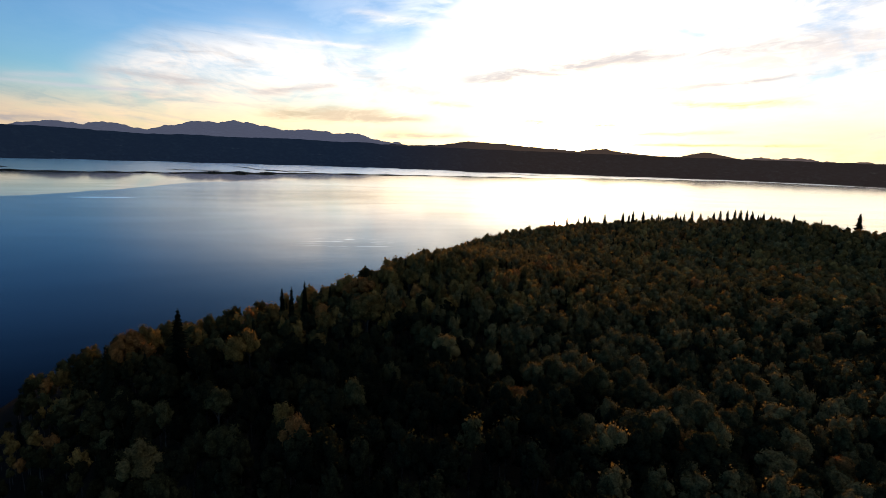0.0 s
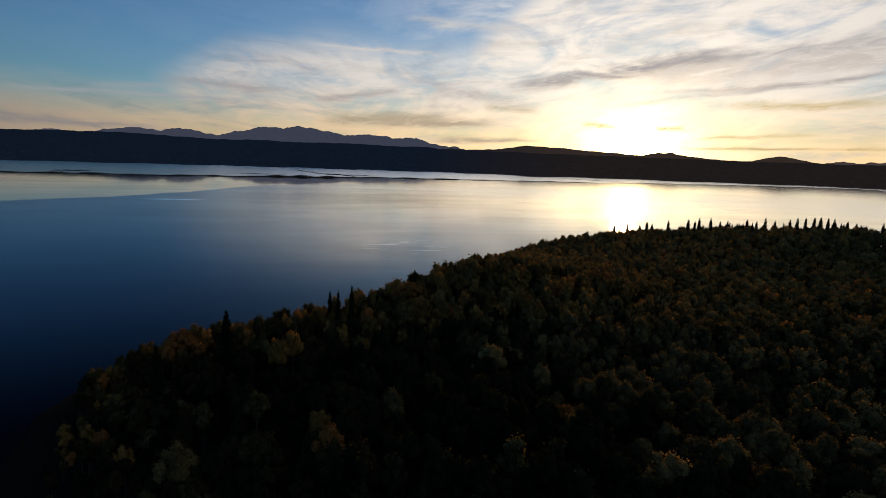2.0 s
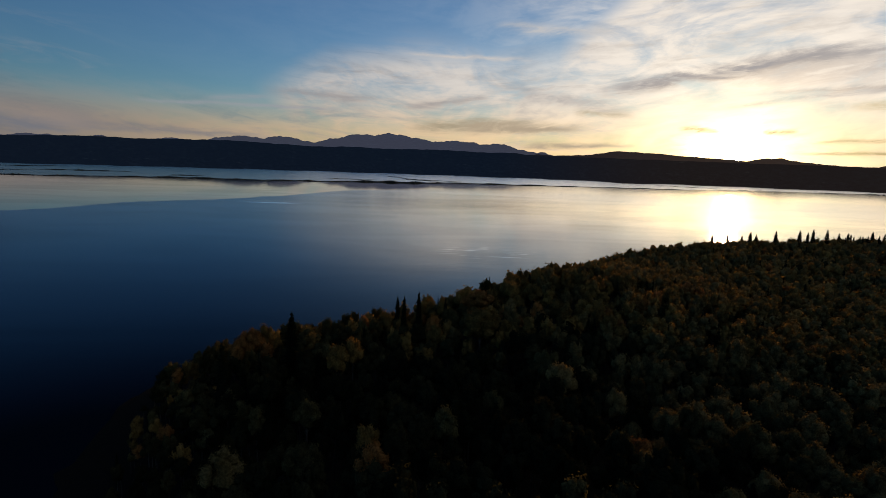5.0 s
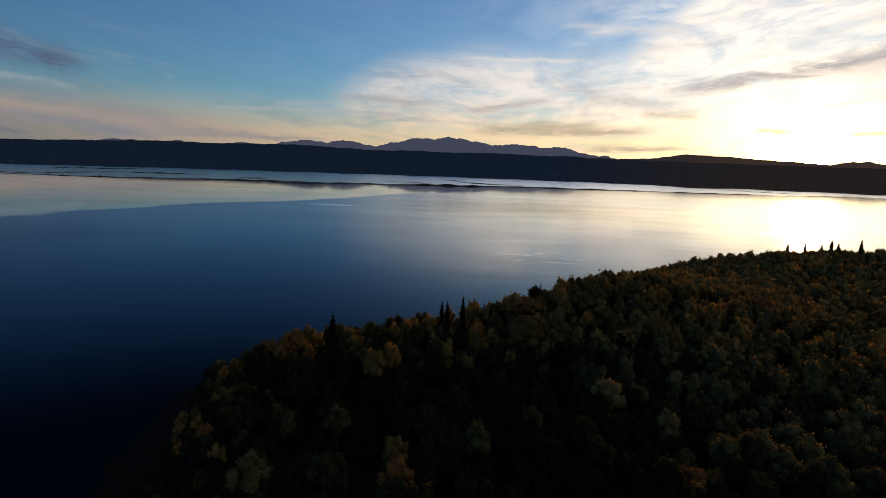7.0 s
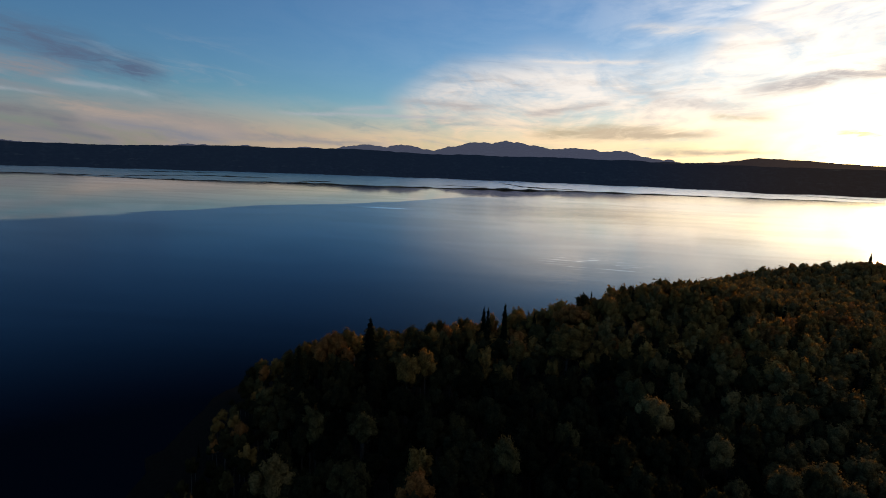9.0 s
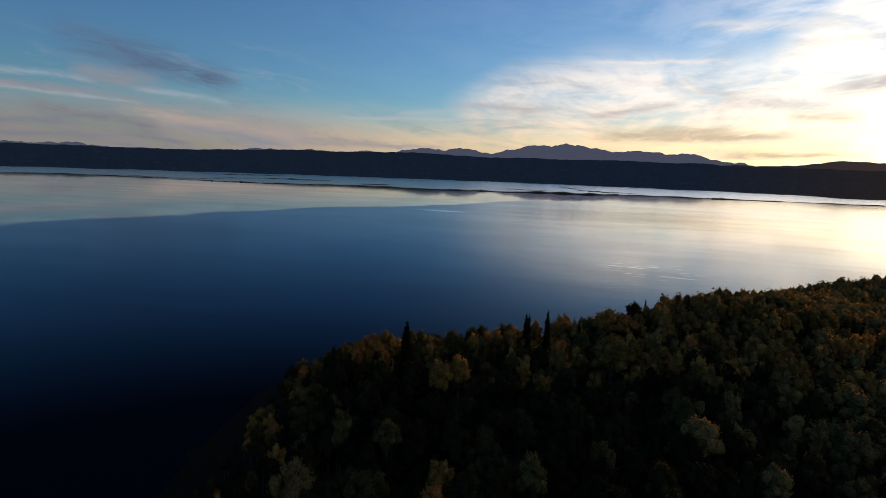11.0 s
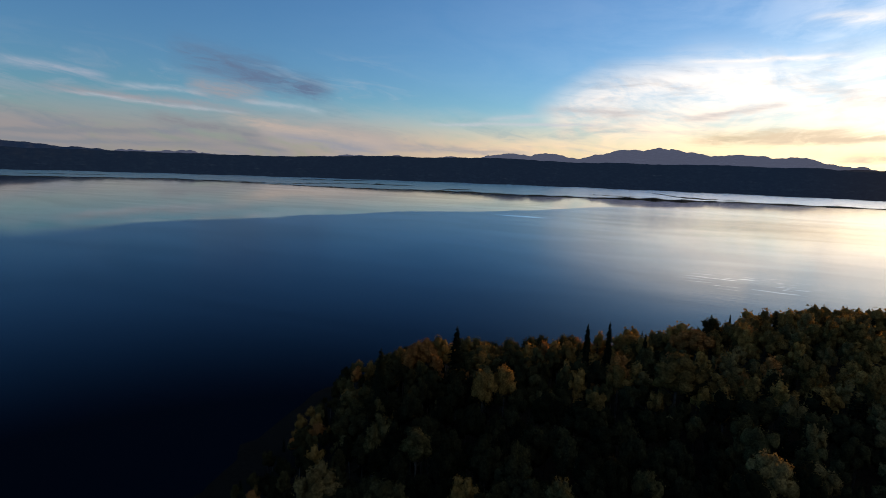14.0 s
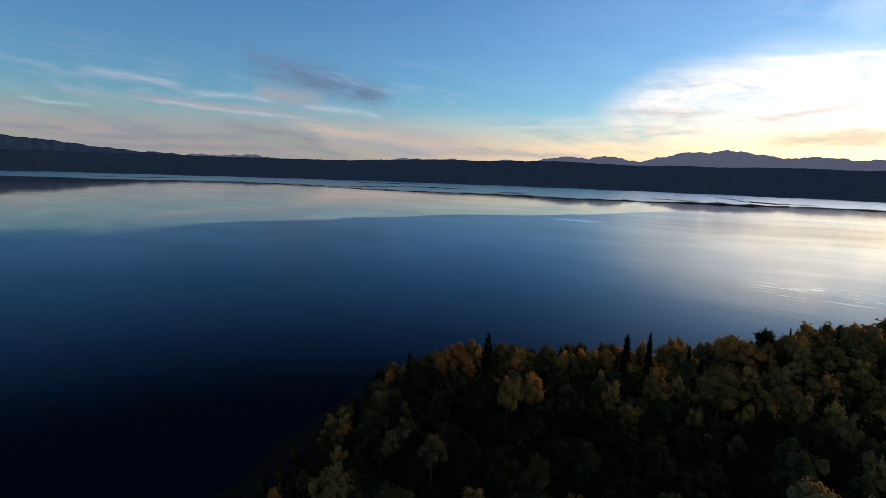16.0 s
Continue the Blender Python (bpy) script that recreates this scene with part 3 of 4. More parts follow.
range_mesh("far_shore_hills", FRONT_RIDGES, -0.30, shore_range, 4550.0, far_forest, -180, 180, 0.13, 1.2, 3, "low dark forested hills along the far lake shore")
range_mesh("side_hills", SIDE_RIDGES, 0.25, 4300.0, 4760.0, hazy_forest, 42, 130, 0.10, 1.2, 9, "wooded hills blue with painted haze at the end of the lake", 0.05)
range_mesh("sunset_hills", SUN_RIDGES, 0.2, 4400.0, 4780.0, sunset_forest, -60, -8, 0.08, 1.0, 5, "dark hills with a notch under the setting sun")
range_mesh("backdrop_mountains", FAR_RIDGES, 0.2, 4700.0, 4930.0, far_rock, -75, 62, 0.08, 1.5, 7, "distant mountain range with blue-grey evening haze painted on as glow", 0.065)


def make_bar(b0, b1, off0, off1, deep, high, seed):
    """A low bar of mud and reeds in the shallows, off metres beyond the line of bars, ragged along the top."""
    rng = np.random.default_rng(seed)
    n = max(40, int(abs(b1 - b0) * 22))
    t = np.linspace(0, 1, n)
    b = b0 + (b1 - b0) * t
    bs, rs = np.array(BAR_LINE[::-1], float).T
    r = np.interp(b, bs, rs) + off0 + (off1 - off0) * t + 10 * np.sin(t * 9 + seed) + 6 * np.sin(t * 23 + seed * 2)
    b = np.radians(b)
    swell = np.sin(np.pi * np.clip(t, 0.004, 0.996)) ** 0.5 * (0.45 + 0.55 * np.sin(t * 13 + seed) ** 2)
    tuft = rng.uniform(0.35, 1.0, n) + 0.9 * (rng.random(n) < 0.10)          # here and there a taller tuft of reeds
    rows = []
    for s, k in ((-0.5, 0.0), (-0.38, 0.45), (-0.1, 1.0), (0.15, 0.9), (0.4, 0.4), (0.5, 0.0)):
        q = r + s * deep * swell * rng.uniform(0.8, 1.2, n)
        z = high * k * np.maximum(swell, 0.25) * tuft * rng.uniform(0.8, 1.2, n) if k else np.full(n, -0.3)
        rows.append(np.stack([-np.sin(b) * q, np.cos(b) * q, z], -1))
    i = (np.arange(len(rows) - 1)[:, None] * n + np.arange(n - 1)[None, :]).ravel()
    me = mesh_of("reed_bar", np.concatenate(rows), np.stack([i, i + 1, i + n + 1, i + n], -1), [reed])
    return tagged(new("reed_bar", me), "low dark reed bar lying in the shallows off the far shore", "reed bar", "reed bars in the shallows")


for i, bar in enumerate([(71, 52.5, 0, 0, 70, 2.0), (53, 40, 0, 0, 70, 2.2), (41, 27, 0, 0, 70, 2.4), (28, 15.5, 0, 0, 130, 3.2), (16.5, 5.0, 0, 0, 120, 2.8), (7.0, -4.0, 60, 20, 330, 4.2),
                         (-3.0, -19.0, 20, 0, 180, 3.2), (-18.0, -29.0, 0, 0, 130, 2.6), (-30.0, -36.0, 0, 40, 70, 2.0), (-37.0, -52.0, 0, 0, 90, 2.2),
                         (39.0, 33.2, 190, 560, 90, 2.2), (33.8, 26.3, 560, 470, 150, 2.6), (23.4, 20.2, 180, 260, 120, 2.2), (38.6, 31.0, 900, 1150, 160, 2.0),
                         (45.5, 38.5, 110, 130, 60, 1.8), (2.4, 0.0, 880, 480, 120, 2.4), (0.6, -3.2, 480, 200, 150, 3.0), (-0.5, -6.0, 330, 200, 80, 2.0), (8.5, 3.5, 300, 260, 60, 1.8),
                         (-24.6, -31.0, 720, 250, 70, 2.2), (-55.4, -57.0, -150, -120, 120, 5.0), (62.0, 55.0, 330, 420, 80, 2.0)]):
    make_bar(*bar, i)


# ---- trees ----
def ball(level):
    """Vertices and triangles of a geodesic ball, as the start of a leafy clump."""
    bm = bmesh.new()
    bmesh.ops.create_icosphere(bm, subdivisions=level, radius=1.0)
    bm.verts.ensure_lookup_table()
    v, f = np.array([q.co[:] for q in bm.verts]), np.array([[q.index for q in p.verts] for p in bm.faces])
    bm.free()
    return v, f


BALLS = [ball(1), ball(2)]                                       # 20 and 80 triangles


def unit(v):
    return v / np.maximum(np.linalg.norm(v, axis=-1, keepdims=True), 1e-6)


def leafy_crown(rng, lobes, mid, fine, count, size):
    """A crown of ragged leafy clumps, with small tilted leaf sprays standing out of them all over."""
    lobes = np.asarray(lobes, float)
    bv, bf = BALLS[fine]
    vs, fs, ns, o = [], [], [], 0
    for x, y, z, r in lobes:
        turn = rng.uniform(0, 6.28)
        c, s = math.cos(turn), math.sin(turn)
        d = bv @ np.array([[c, -s, 0], [s, c, 0], [0, 0, 1]])
        k = 1 + rng.normal(0, 0.09 if fine else 0.05, len(d)) + 0.12 * np.sin(d @ rng.normal(0, 3.0, 3) + turn)
        v = np.array([x, y, z]) + d * (r * 0.78 * k)[:, None] * [1, 1, 1.25]
        vs.append(v)
        fs.append(bf + o)
        ns.append(unit(d * 0.40 + unit(v - mid) * 0.75 + rng.normal(0, 0.14, v.shape)))
        o += len(v)
    weight = lobes[:, 3] ** 2
    which = rng.choice(len(lobes), count, p=weight / weight.sum())
    d = rng.normal(size=(count, 3))
    d[:, 2] += 0.5
    d = unit(d)
    c = lobes[which, :3] + d * (rng.uniform(0.80, 1.16, count) * lobes[which, 3])[:, None] * [1, 1, 1.3]
    nrm = unit(d + rng.normal(0, 0.7, (count, 3)))
    u = unit(np.cross(nrm, rng.normal(size=(count, 3))))
    w = np.cross(nrm, u)
    s = size * rng.uniform(0.6, 1.3, count)[:, None]
    lift = nrm * s * rng.uniform(-0.2, 0.35, (count, 1))
    vs.append(np.stack([c - u * s * 0.62 - w * s * 0.34, c + u * s * 0.62 - w * s * 0.30, c + w * s * 0.72 + lift], 1).reshape(-1, 3))
    fs.append(np.arange(count * 3).reshape(-1, 3) + o)
    ns.append(np.repeat(unit(d * 0.35 + unit(c - mid) * 0.65 + nrm * 0.40), 3, axis=0))
    return np.concatenate(vs), np.concatenate(fs), np.concatenate(ns)


def tube(points, radii, sides):
    """A tapered limb along points."""
    pts, v, f = [Vector(p) for p in points], [], []
    for i, p in enumerate(pts):
        ahead = (pts[min(i + 1, len(pts) - 1)] - pts[max(i - 1, 0)]).normalized()
        u = ahead.cross(Vector((0.3, 0.9, 0.1))).normalized()
        w = ahead.cross(u)
        for k in range(sides):
            a = 2 * math.pi * k / sides
            v.append(p + (u * math.cos(a) + w * math.sin(a)) * radii[i])
        if i:
            f += [((i - 1) * sides + k, (i - 1) * sides + (k + 1) % sides, i * sides + (k + 1) % sides, i * sides + k) for k in range(sides)]
    return np.array([tuple(q) for q in v]), np.array(f)


def aspen_shape(seed, height, width, clumps, fine, count, size, limbs, low=0.50):
    """Trunk, boughs and crown of a broadleaf tree: a bare lower stem and a domed crown of many clumps."""
    rng = np.random.default_rng(seed)
    lean = rng.normal(0, 0.35, 2)
    stem = [(0, 0, -0.8), (lean[0] * 0.2, lean[1] * 0.2, height * 0.35), (lean[0] * 0.6, lean[1] * 0.6, height * 0.7), (lean[0], lean[1], height * 0.93)]
    r0 = 0.012 * height + 0.02
    if fine:
        trunk = tube(stem, [r0 * 1.25, r0, r0 * 0.6, r0 * 0.15], 6 if limbs else 4)
    else:                                                        # far stems: one tapered piece
        trunk = tube([stem[0], stem[2]], [r0 * 1.3, r0 * 0.6], 3)
    boughs = []
    wide, tall = width * 0.5, height * (1 - low) * 0.5
    mid = np.array([lean[0] * 0.7, lean[1] * 0.7, height * (1 + low) * 0.5])
    heart = mid - [0, 0, tall * 0.45]
    lobes = [(mid[0], mid[1], mid[2] - tall * 0.25, wide * 0.62), (mid[0], mid[1], mid[2] + tall * 0.22, wide * 0.55)]
    for i in range(clumps):
        up = 1 - 1.62 * (i + 0.5) / clumps                       # from the top down past the widest part
        a = i * 2.39996 + rng.uniform(-0.35, 0.35)
        ring = math.sqrt(max(0.0, 1 - up * up)) * (1.0 if up < 0 else 1 - 0.22 * up)
        reach = rng.uniform(0.58, 0.86)
        c = mid + np.array([math.cos(a) * ring * wide * reach, math.sin(a) * ring * wide * reach, up * tall * rng.uniform(0.70, 0.92)])
        lobes.append((*c, wide * rng.uniform(0.24, 0.40) * (16 / clumps) ** 0.4))
        if limbs and i % 2 == 0:
            s = (up + 1) / 2
            foot = np.array([lean[0] * s * 0.6, lean[1] * s * 0.6, height * (low * 0.85 + (0.85 - low) * s * 0.8)])
            boughs.append(tube([foot, (foot + c) / 2 - [0, 0, 0.1], c], [r0 * 0.4, r0 * 0.28, r0 * 0.08], 4))
    return trunk, boughs, leafy_crown(rng, lobes, heart, fine, count, size)


def spruce_shape(seed, height, width, levels, per):
    """A narrow spire of drooping boughs, ragged at the edge."""
    rng = np.random.default_rng(seed)
    trunk = tube([(0, 0, -0.6), (0.03, 0, height * 0.5), (0, 0.02, height)], [0.015 * height, 0.010 * height, 0.01], 6)
    v, f = [], []
    for i in range(levels):
        s = i / (levels - 1)
        z = height * (0.10 + 0.89 * s)
        reach = width * 0.5 * ((1 - s) ** 0.58 * 0.98 + 0.08) * rng.uniform(0.8, 1.12)
        for k in range(per):
            if rng.random() < 0.08:
                continue
            a = 2 * math.pi * (k + 0.5 * (i % 2)) / per + rng.uniform(-0.25, 0.25)
            L = reach * rng.uniform(0.7, 1.2)
            d, w = np.array([math.cos(a), math.sin(a), 0]), np.array([-math.sin(a), math.cos(a), 0])
            droop = L * rng.uniform(0.25, 0.55)
            half = 0.26 * L + 0.10
            base = np.array([0, 0, z + rng.uniform(-0.5, 0.5) * height / levels])
            q = [base + [0, 0, 0.05 * height * (1 - s) * 0.3], base + d * L * 0.45 - w * half + [0, 0, -droop * 0.35], base + d * L + [0, 0, -droop * 0.7],
                 base + d * L * 0.45 + w * half + [0, 0, -droop * 0.35], base + d * L * 0.55 + [0, 0, -droop * 0.9 - 0.12]]
            o = len(v)
            v += q
            f += [(o, o + 1, o + 2), (o, o + 2, o + 3), (o, o + 1, o + 4), (o, o + 4, o + 3)]
    return trunk, (np.array(v), np.array(f))


def make_tree(name, trunk, crown, bark, leaf, label, category, group):
    ob = tagged(new(name), label, category, group)
    part("trunk", mesh_of("trunk", *trunk, [bark], None, True), ob)
    part("crown", mesh_of("crown", *crown[:2], [leaf], facing=crown[2] if len(crown) > 2 else None), ob)
    return ob


KINDS = []
for s in range(6):
    KINDS.append((leaf_green, "broadleaf tree with dull olive-green autumn leaves on the wooded point", s, 10.5 + 0.5 * (s % 3), 3.9 + 0.3 * (s % 4)))
for s in range(3):
    KINDS.append((leaf_gold, "broadleaf tree turning dull gold in autumn among green neighbours", 20 + s, 10.5 + s * 0.5, 4.2 + 0.4 * s))
for s in range(2):
    KINDS.append((leaf_rust, "small broadleaf tree with rust-orange autumn leaves", 30 + s, 10.0 + s, 4.4 + 0.8 * s))
for s in range(2):
    KINDS.append((leaf_green, "slender tall tree with pale stem and narrow olive crown", 40 + s, 12.0, 3.0 + 0.3 * s))
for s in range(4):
    KINDS.append((leaf_dark, "broadleaf tree with green leaves darkened as if in shade", 60 + s, 10.5 + 0.5 * (s % 3), 3.9 + 0.3 * s))
for s in range(4):
    KINDS.append((leaf_pale, "broadleaf tree with yellowing leaves, paled as if in sunlight", 70 + s, 10.3 + 0.5 * (s % 3), 4.2 + 0.35 * s))
KINDS.append((leaf_gold, "golden tree with a small crown on a long pale stem", 42, 11.0, 4.2))
GROUP = "broadleaf trees of the point"
aspens = []
for leaf, label, s, h, w in KINDS:
    trunk, boughs, crown = aspen_shape(s, h, w, 13, 1, 1050, 0.21, True, 0.66 if 40 <= s < 60 else 0.58)
    aspens.append(((trunk, boughs, crown, leaf, label), h))
made = {}


def plant(k, x, y, turn, scale, wide=0.9):
    """An aspen of shape k: the first is built, later ones are copies."""
    z = float(ground_height(np.array([x]), np.array([y]))[0])
    m = pose(x, y, z, 0, 0, turn)
    (trunk, boughs, crown, leaf, label), h = aspens[k]
    if k not in made:
        made[k] = make_tree("broadleaf_tree", trunk, crown, pale_bark, leaf, label, "tree", GROUP)
        for bough in boughs:
            part("bough", mesh_of("bough", *bough, [pale_bark], None, True), made[k])
        made[k].matrix_basis = m @ Matrix.Diagonal((scale * wide, scale * wide, scale, 1))
        return made[k]
    ob = copy_thing(made[k], m)
    ob.scale = (scale * wide, scale * wide, scale)
    return ob


spruces = {}


def plant_spruce(k, x, y, top, turn, stout=1.0):
    """A spruce whose tip stands at height top."""
    z = float(ground_height(np.array([x]), np.array([y]))[0])
    h = top - z
    m = pose(x, y, z, 0, 0, turn)
    if k not in spruces:
        trunk, crown = spruce_shape(50 + k, 14.0, (5.6, 4.4, 5.0, 6.2)[k], 32, 9)
        spruces[k] = make_tree("spruce_tree", trunk, crown, dark_bark, needle, "dark narrow spruce standing above the broadleaf trees", "tree", "spruces of the point")
        spruces[k].matrix_basis = m @ Matrix.Diagonal((stout * h / 14, stout * h / 14, h / 14, 1))
        return spruces[k]
    ob = copy_thing(spruces[k], m)
    ob.scale = (stout * h / 14, stout * h / 14, h / 14)
    return ob


# spruces that stand out: along the shore, and a row on the hill
STANDING = [(-39.5, 104.7, 23.9), (-28.0, 116.7, 27.2), (-2.6, 127.6, 28.5), (-4.4, 140.8, 25.2), (1.2, 133.4, 28.4), (30.5, 201.0, 18.6),
            (-12, 122, 22.5), (22, 124, 25.5), (8.5, 137, 26)]
for i, (x, y, top) in enumerate(STANDING):
    plant_spruce(i % 4, x, y, top, 40 * i, (0.75, 1.0)[i] if i < 2 else 0.58)
for i, (x, y, top) in enumerate([(215, 362, 19.4), (230, 368, 20.6), (233, 356, 19.6), (235, 350, 23.2), (238, 348, 21.8), (252, 348, 24.6), (270, 349, 25.2),
                                 (276, 349, 23.8), (279, 348, 26.4), (290, 349, 26.2), (298, 348, 24.0), (302, 345, 24.8), (317, 342, 26.2), (324, 340, 25.2),
                                 (331, 339, 28.2), (338, 337, 26.2), (349, 334, 27.2), (340, 319, 30.2), (341, 313, 30.8), (341, 306, 32.0), (341, 301, 32.2),
                                 (343, 297, 32.6), (345, 294, 32.4), (347, 286, 31.5), (350, 282, 30.3), (359, 271, 32.1), (372, 260, 29.5), (458, 290, 30.9)]):
    plant_spruce(i % 4, x, y, top, 55 * i, 0.85 + 0.40 * math.sin(i * 2.3) ** 2)
rng = np.random.default_rng(11)
for i in range(34):                                              # the thicker clump on the hill top
    t = rng.random() ** 0.8
    x, y = 296 + 66 * t + rng.normal(0, 7), 344 - 70 * t + rng.normal(0, 7)
    plant_spruce(i % 4, x, y, float(ground_height(np.array([x]), np.array([y]))[0]) + rng.uniform(10.5, 15.5), 77 * i)

# single trees that have turned before the rest
TURNED = [(19.0, 142.5, 26.4, 10, 1.5), (-6.0, 59.8, 25.4, 9, 0.9), (-15.6, 98.0, 25.2, 21, 0.85), (31.2, 66.0, 23.5, 10, 1.0), (35.0, 68.0, 22.5, 9, 0.9),
          (-39.2, 125.4, 19.6, 10, 1.0), (-41.6, 122.4, 18.4, 9, 0.9), (-36.4, 127.8, 19.8, 7, 1.0), (-12.6, 101.5, 25.6, 21, 0.75), (15.2, 144.6, 24.4, 9, 1.3),
          (14.8, 115.0, 28.0, 7, 1.45), (26.0, 87.0, 26.5, 18, 1.0), (-27.2, 67.3, 20.8, 17, 1.2), (25.0, 122.0, 22.8, 8, 1.1), (29.5, 141.5, 25.6, 8, 1.2), (36.2, 142.8, 24.0, 7, 1.2)]
for i, (x, y, top, k, wide) in enumerate(TURNED):
    plant(k, x, y, 70 * i, (top - float(ground_height(np.array([x]), np.array([y]))[0])) / aspens[k][1], wide)

for k, (x, y) in enumerate([(11.6, 130.8), (13.4, 128.2), (9.8, 133.6)]):   # a close group on the slope
    plant(k + 1, x, y, 130 * k, 0.98)

# the wood: trees on a shaken grid
step = 3.65
gx, gy = np.meshgrid(np.arange(-90, 560, step), np.arange(-52, 540, step))
gx = gx + rng.uniform(-1.35, 1.35, gx.shape)
gy = gy + rng.uniform(-1.35, 1.35, gy.shape)
gx, gy = gx.ravel(), gy.ravel()
d = inland(gx, gy)
bearing = np.degrees(np.arctan2(-gx, gy + 20))
keep = (d > 10.5 + 3.5 * np.exp(-(((gy - 72) / 46) ** 2)) + 1.5 * ripple(gx, gy, 9, 4.0)) & (((bearing < 55) & (bearing > -68) & (gy > 22)) | ((gy <= 22) & (gy > -50) & (gx < 190) & ((rng.random(len(gx)) < 0.22) | (np.hypot(gx - 3, gy - 3) < 46)))) & (np.hypot(gx, gy) < 520)
gx, gy, d = gx[keep], gy[keep], d[keep]
away = np.hypot(gx - 2, gy - 6)
clear = np.min([np.hypot(gx - x, gy - y) for x, y, *rest in TURNED + STANDING], axis=0) > 2.2
thin = (away < 260) | (d < 45) | (rng.random(len(gx)) < np.clip(1.30 - away / 480, 0.25, 1))
gx, gy, d, away = (q[thin & clear] for q in (gx, gy, d, away))
ux, uy = (q.ravel() + rng.uniform(-1, 1, q.size) for q in np.meshgrid(np.arange(-60, 62, 4.0), np.arange(92, 204, 4.0)))   # young growth under the outer trees
young = (inland(ux, uy) > 12) & (inland(ux, uy) < np.where(uy < 150, 50, 44))
ux, uy = ux[young], uy[young]
grown = np.concatenate([np.ones(len(gx)), np.full(len(ux), 0.60)])
gx, gy = np.concatenate([gx, ux]), np.concatenate([gy, uy])
d, away = inland(gx, gy), np.hypot(gx - 2, gy - 6)
order = np.argsort(away + np.where((gy < 22) | (away < 57) | (grown < 1), 9000, 0))
near, rest = order[:295], order[295:]
beside = np.where((grown == 1) & (np.min([np.hypot(gx - x, gy - y) for x, y, *rest in STANDING[:5] + TURNED[:3:2] + [(17.5, 135.0), (13.6, 108.5), (28.5, 135.0)]], axis=0) < 6.5), 0.78, grown)      # lower trees round the tall spruces
tint = rng.random(len(gx))
pale_side = np.clip((gx - 8) / 40, 0, 1) * 0.40 + np.clip((gy - 105) / 40, 0, 1) * np.clip((gx - 5) / 20, 0, 1) * 0.32                   # more turned trees on the sunward slope, their paleness also standing for sunlight
tint = np.where(tint < 0.80 - pale_side, 0, np.where(tint < 0.90, 1, np.where(tint < 0.915, 2, 3)))
edge = ((d < 48) & (gy > 95) & (rng.random(len(gx)) < np.where(gx < -4, 0.22, 0.5))) | ((gy > 104) & (gx > -8) & (rng.random(len(gx)) < 0.80 * np.clip((gy - 100) / 22, 0.2, 1)))          # outer and crest trees: more turned, their gold also standing in for low sunlight
tint = np.where(edge & (tint == 0), np.where((rng.random(len(gx)) < 0.20) & (gy > 118), 2, 1), tint)
shady = (tint < 3) & (rng.random(len(gx)) < 0.88 * np.clip((48 - gx) / 30, 0, 1) * np.clip((122 - gy) / 25, 0, 1) * np.clip((d - 14) / 22, 0.15, 1))   # darker green leaves stand in for shade on the slope away from the sun
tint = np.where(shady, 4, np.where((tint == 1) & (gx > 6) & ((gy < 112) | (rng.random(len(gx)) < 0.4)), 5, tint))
for i in near:
    if tint[i] == 3:
        plant_spruce(int(i % 4), float(gx[i]), float(gy[i]), float(ground_height(gx[i:i + 1], gy[i:i + 1])[0] + rng.uniform(7, 12)), float(rng.uniform(0, 360)))
        continue
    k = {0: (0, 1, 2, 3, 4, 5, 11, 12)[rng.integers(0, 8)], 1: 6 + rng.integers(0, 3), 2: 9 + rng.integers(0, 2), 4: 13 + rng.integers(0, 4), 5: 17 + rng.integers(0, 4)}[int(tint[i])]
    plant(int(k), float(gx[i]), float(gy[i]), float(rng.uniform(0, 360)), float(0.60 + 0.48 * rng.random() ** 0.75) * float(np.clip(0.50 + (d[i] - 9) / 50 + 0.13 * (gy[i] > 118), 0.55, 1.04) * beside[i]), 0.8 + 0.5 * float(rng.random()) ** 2)


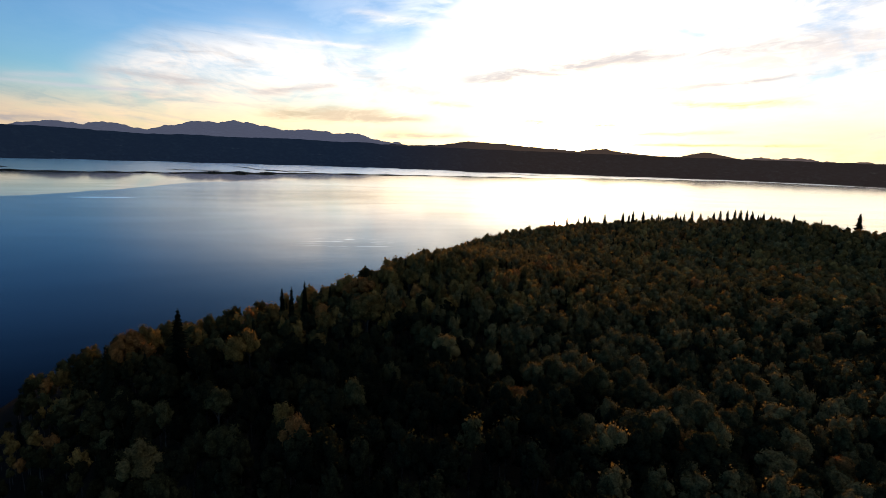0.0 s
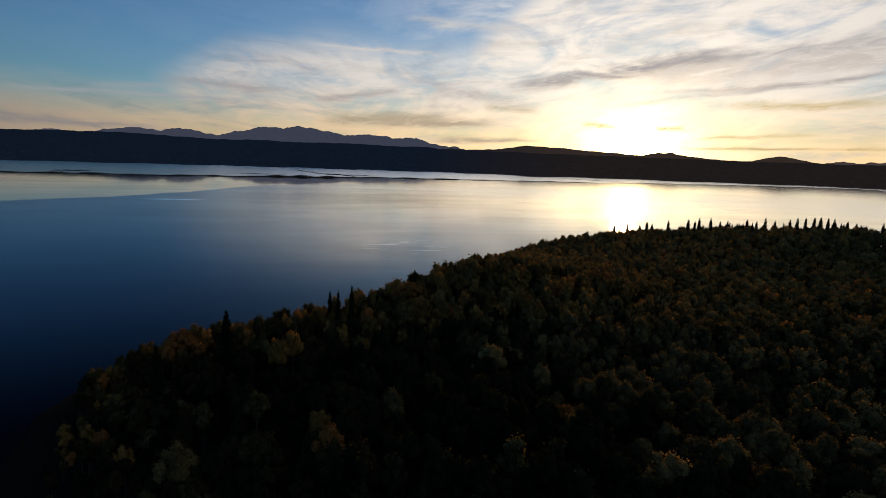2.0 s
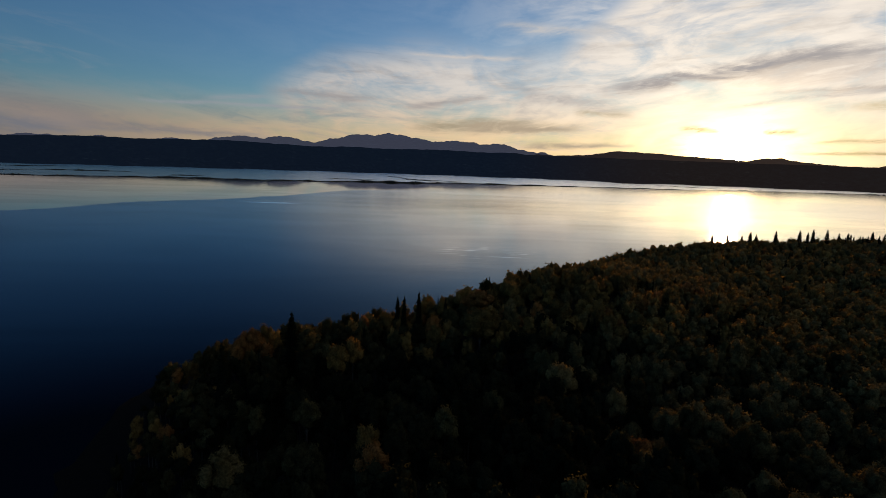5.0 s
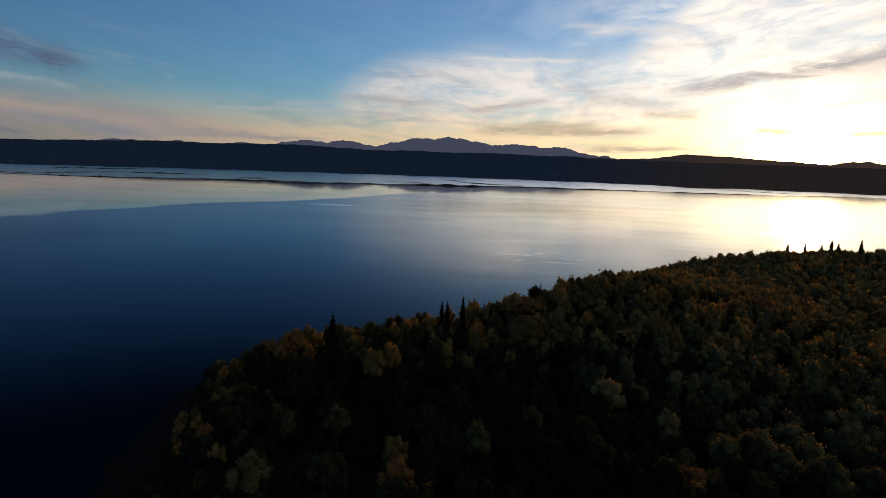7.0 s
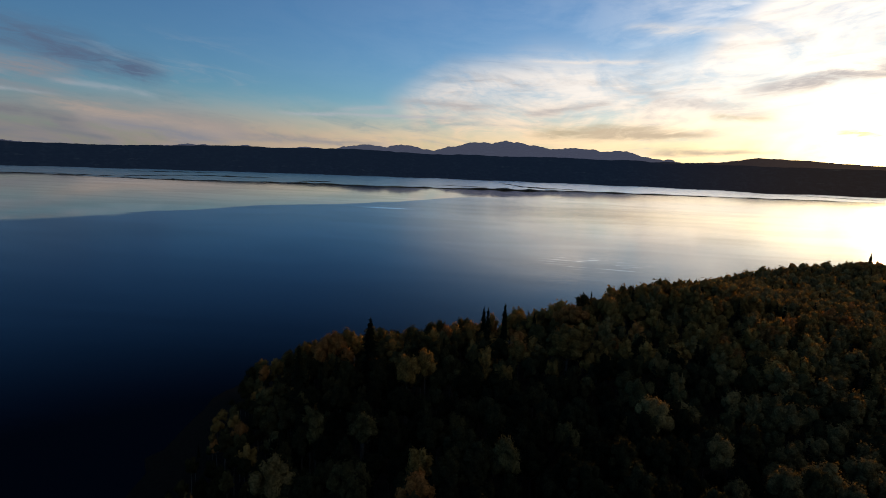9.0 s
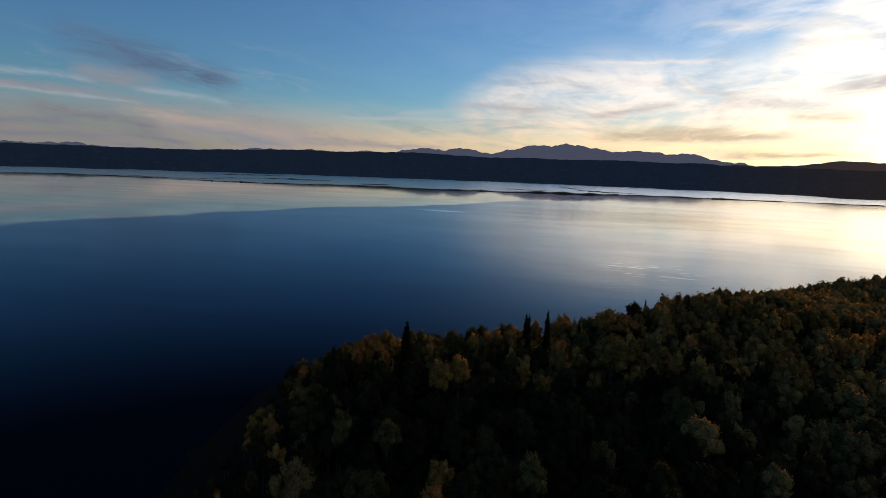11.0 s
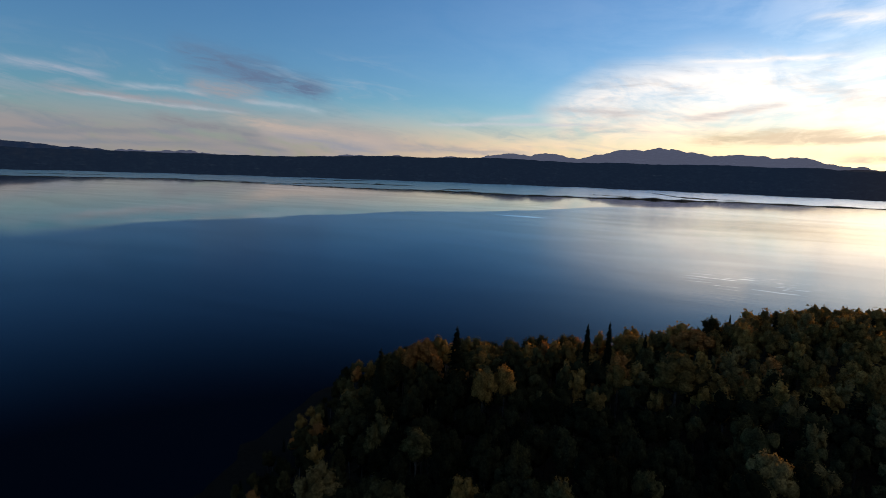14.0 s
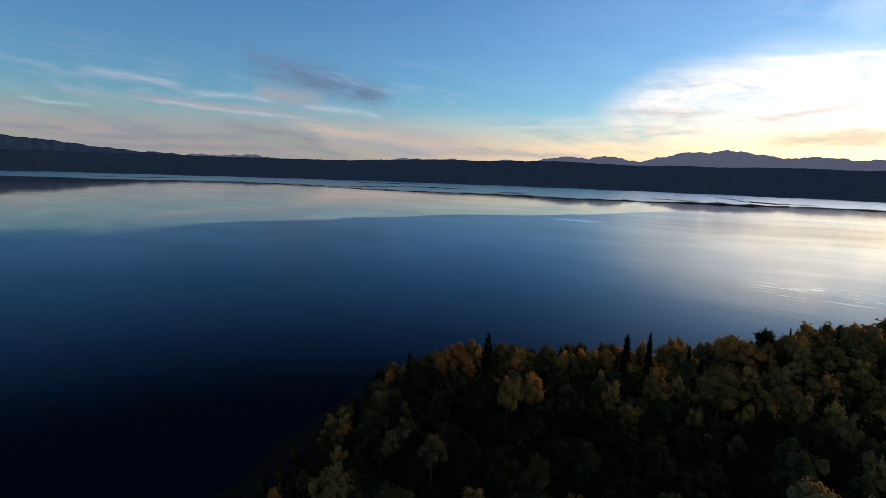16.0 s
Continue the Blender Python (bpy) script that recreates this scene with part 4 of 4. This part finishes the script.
def make_wood():
    levels = [(112, 4.3, 6, 1, 330, 0.29, 0.58), (165, 4.3, 8, 0, 250, 0.36, 0.54), (235, 4.4, 5, 0, 100, 0.50, 0.50), (9999, 5.5, 3, 0, 30, 0.80, 0.28)]   # coarser with distance
    kinds = [[aspen_shape(100 + 20 * k + s, 11.0, wide, clumps, fine, count, size, False, low)[::2] for s in range(7)]
             for k, (reach, wide, clumps, fine, count, size, low) in enumerate(levels)]
    fir = [spruce_shape(140 + s, 11.0, 3.2, 20, 7) for s in range(4)]
    def thirds(shape):
        (tv, tf), crown = shape
        return (tv, np.concatenate([tf[:, :3], tf[:, [0, 2, 3]]])), crown

    kinds, fir = [[thirds(q) for q in kind] for kind in kinds], [thirds(q) for q in fir]
    zs = ground_height(gx, gy)
    vs, fs, ms, ns, tones, n = [], [], [], [], [], 0
    for i in rest:
        level = 1 if away[i] < 50 else 3 if gy[i] < 22 else next(k for k, q in enumerate(levels) if away[i] < q[0])
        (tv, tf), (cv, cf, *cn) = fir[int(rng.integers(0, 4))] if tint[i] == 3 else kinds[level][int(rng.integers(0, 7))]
        a, sc = rng.uniform(0, 6.28), (0.60 + 0.48 * rng.random() ** 0.75) * np.clip(0.50 + (d[i] - 9) / 50 + 0.13 * (118 < gy[i] < 230), 0.55, 1.04) * beside[i]
        wide = (0.8 + 0.5 * rng.random() ** 2) * (1.12 if level > 1 else 1.0)
        R = np.array([[math.cos(a), -math.sin(a), 0], [math.sin(a), math.cos(a), 0], [0, 0, 1]]) * sc
        R[:, :2] *= wide
        ns += [np.zeros((len(tv), 3)), cn[0] @ (R / sc / [[wide, wide, 1]]).T if cn else np.zeros((len(cv), 3))]
        tones.append(np.full(len(tf) + len(cf), rng.random()))
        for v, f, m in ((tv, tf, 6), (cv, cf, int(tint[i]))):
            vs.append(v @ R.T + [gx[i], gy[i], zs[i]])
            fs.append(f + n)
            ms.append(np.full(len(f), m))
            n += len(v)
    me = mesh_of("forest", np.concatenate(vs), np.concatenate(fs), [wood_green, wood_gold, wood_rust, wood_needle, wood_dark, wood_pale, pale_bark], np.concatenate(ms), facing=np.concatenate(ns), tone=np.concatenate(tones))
    return tagged(new("forest", me), "dense autumn forest of olive and gold broadleaf trees", "forest", kind="stuff")


make_wood()
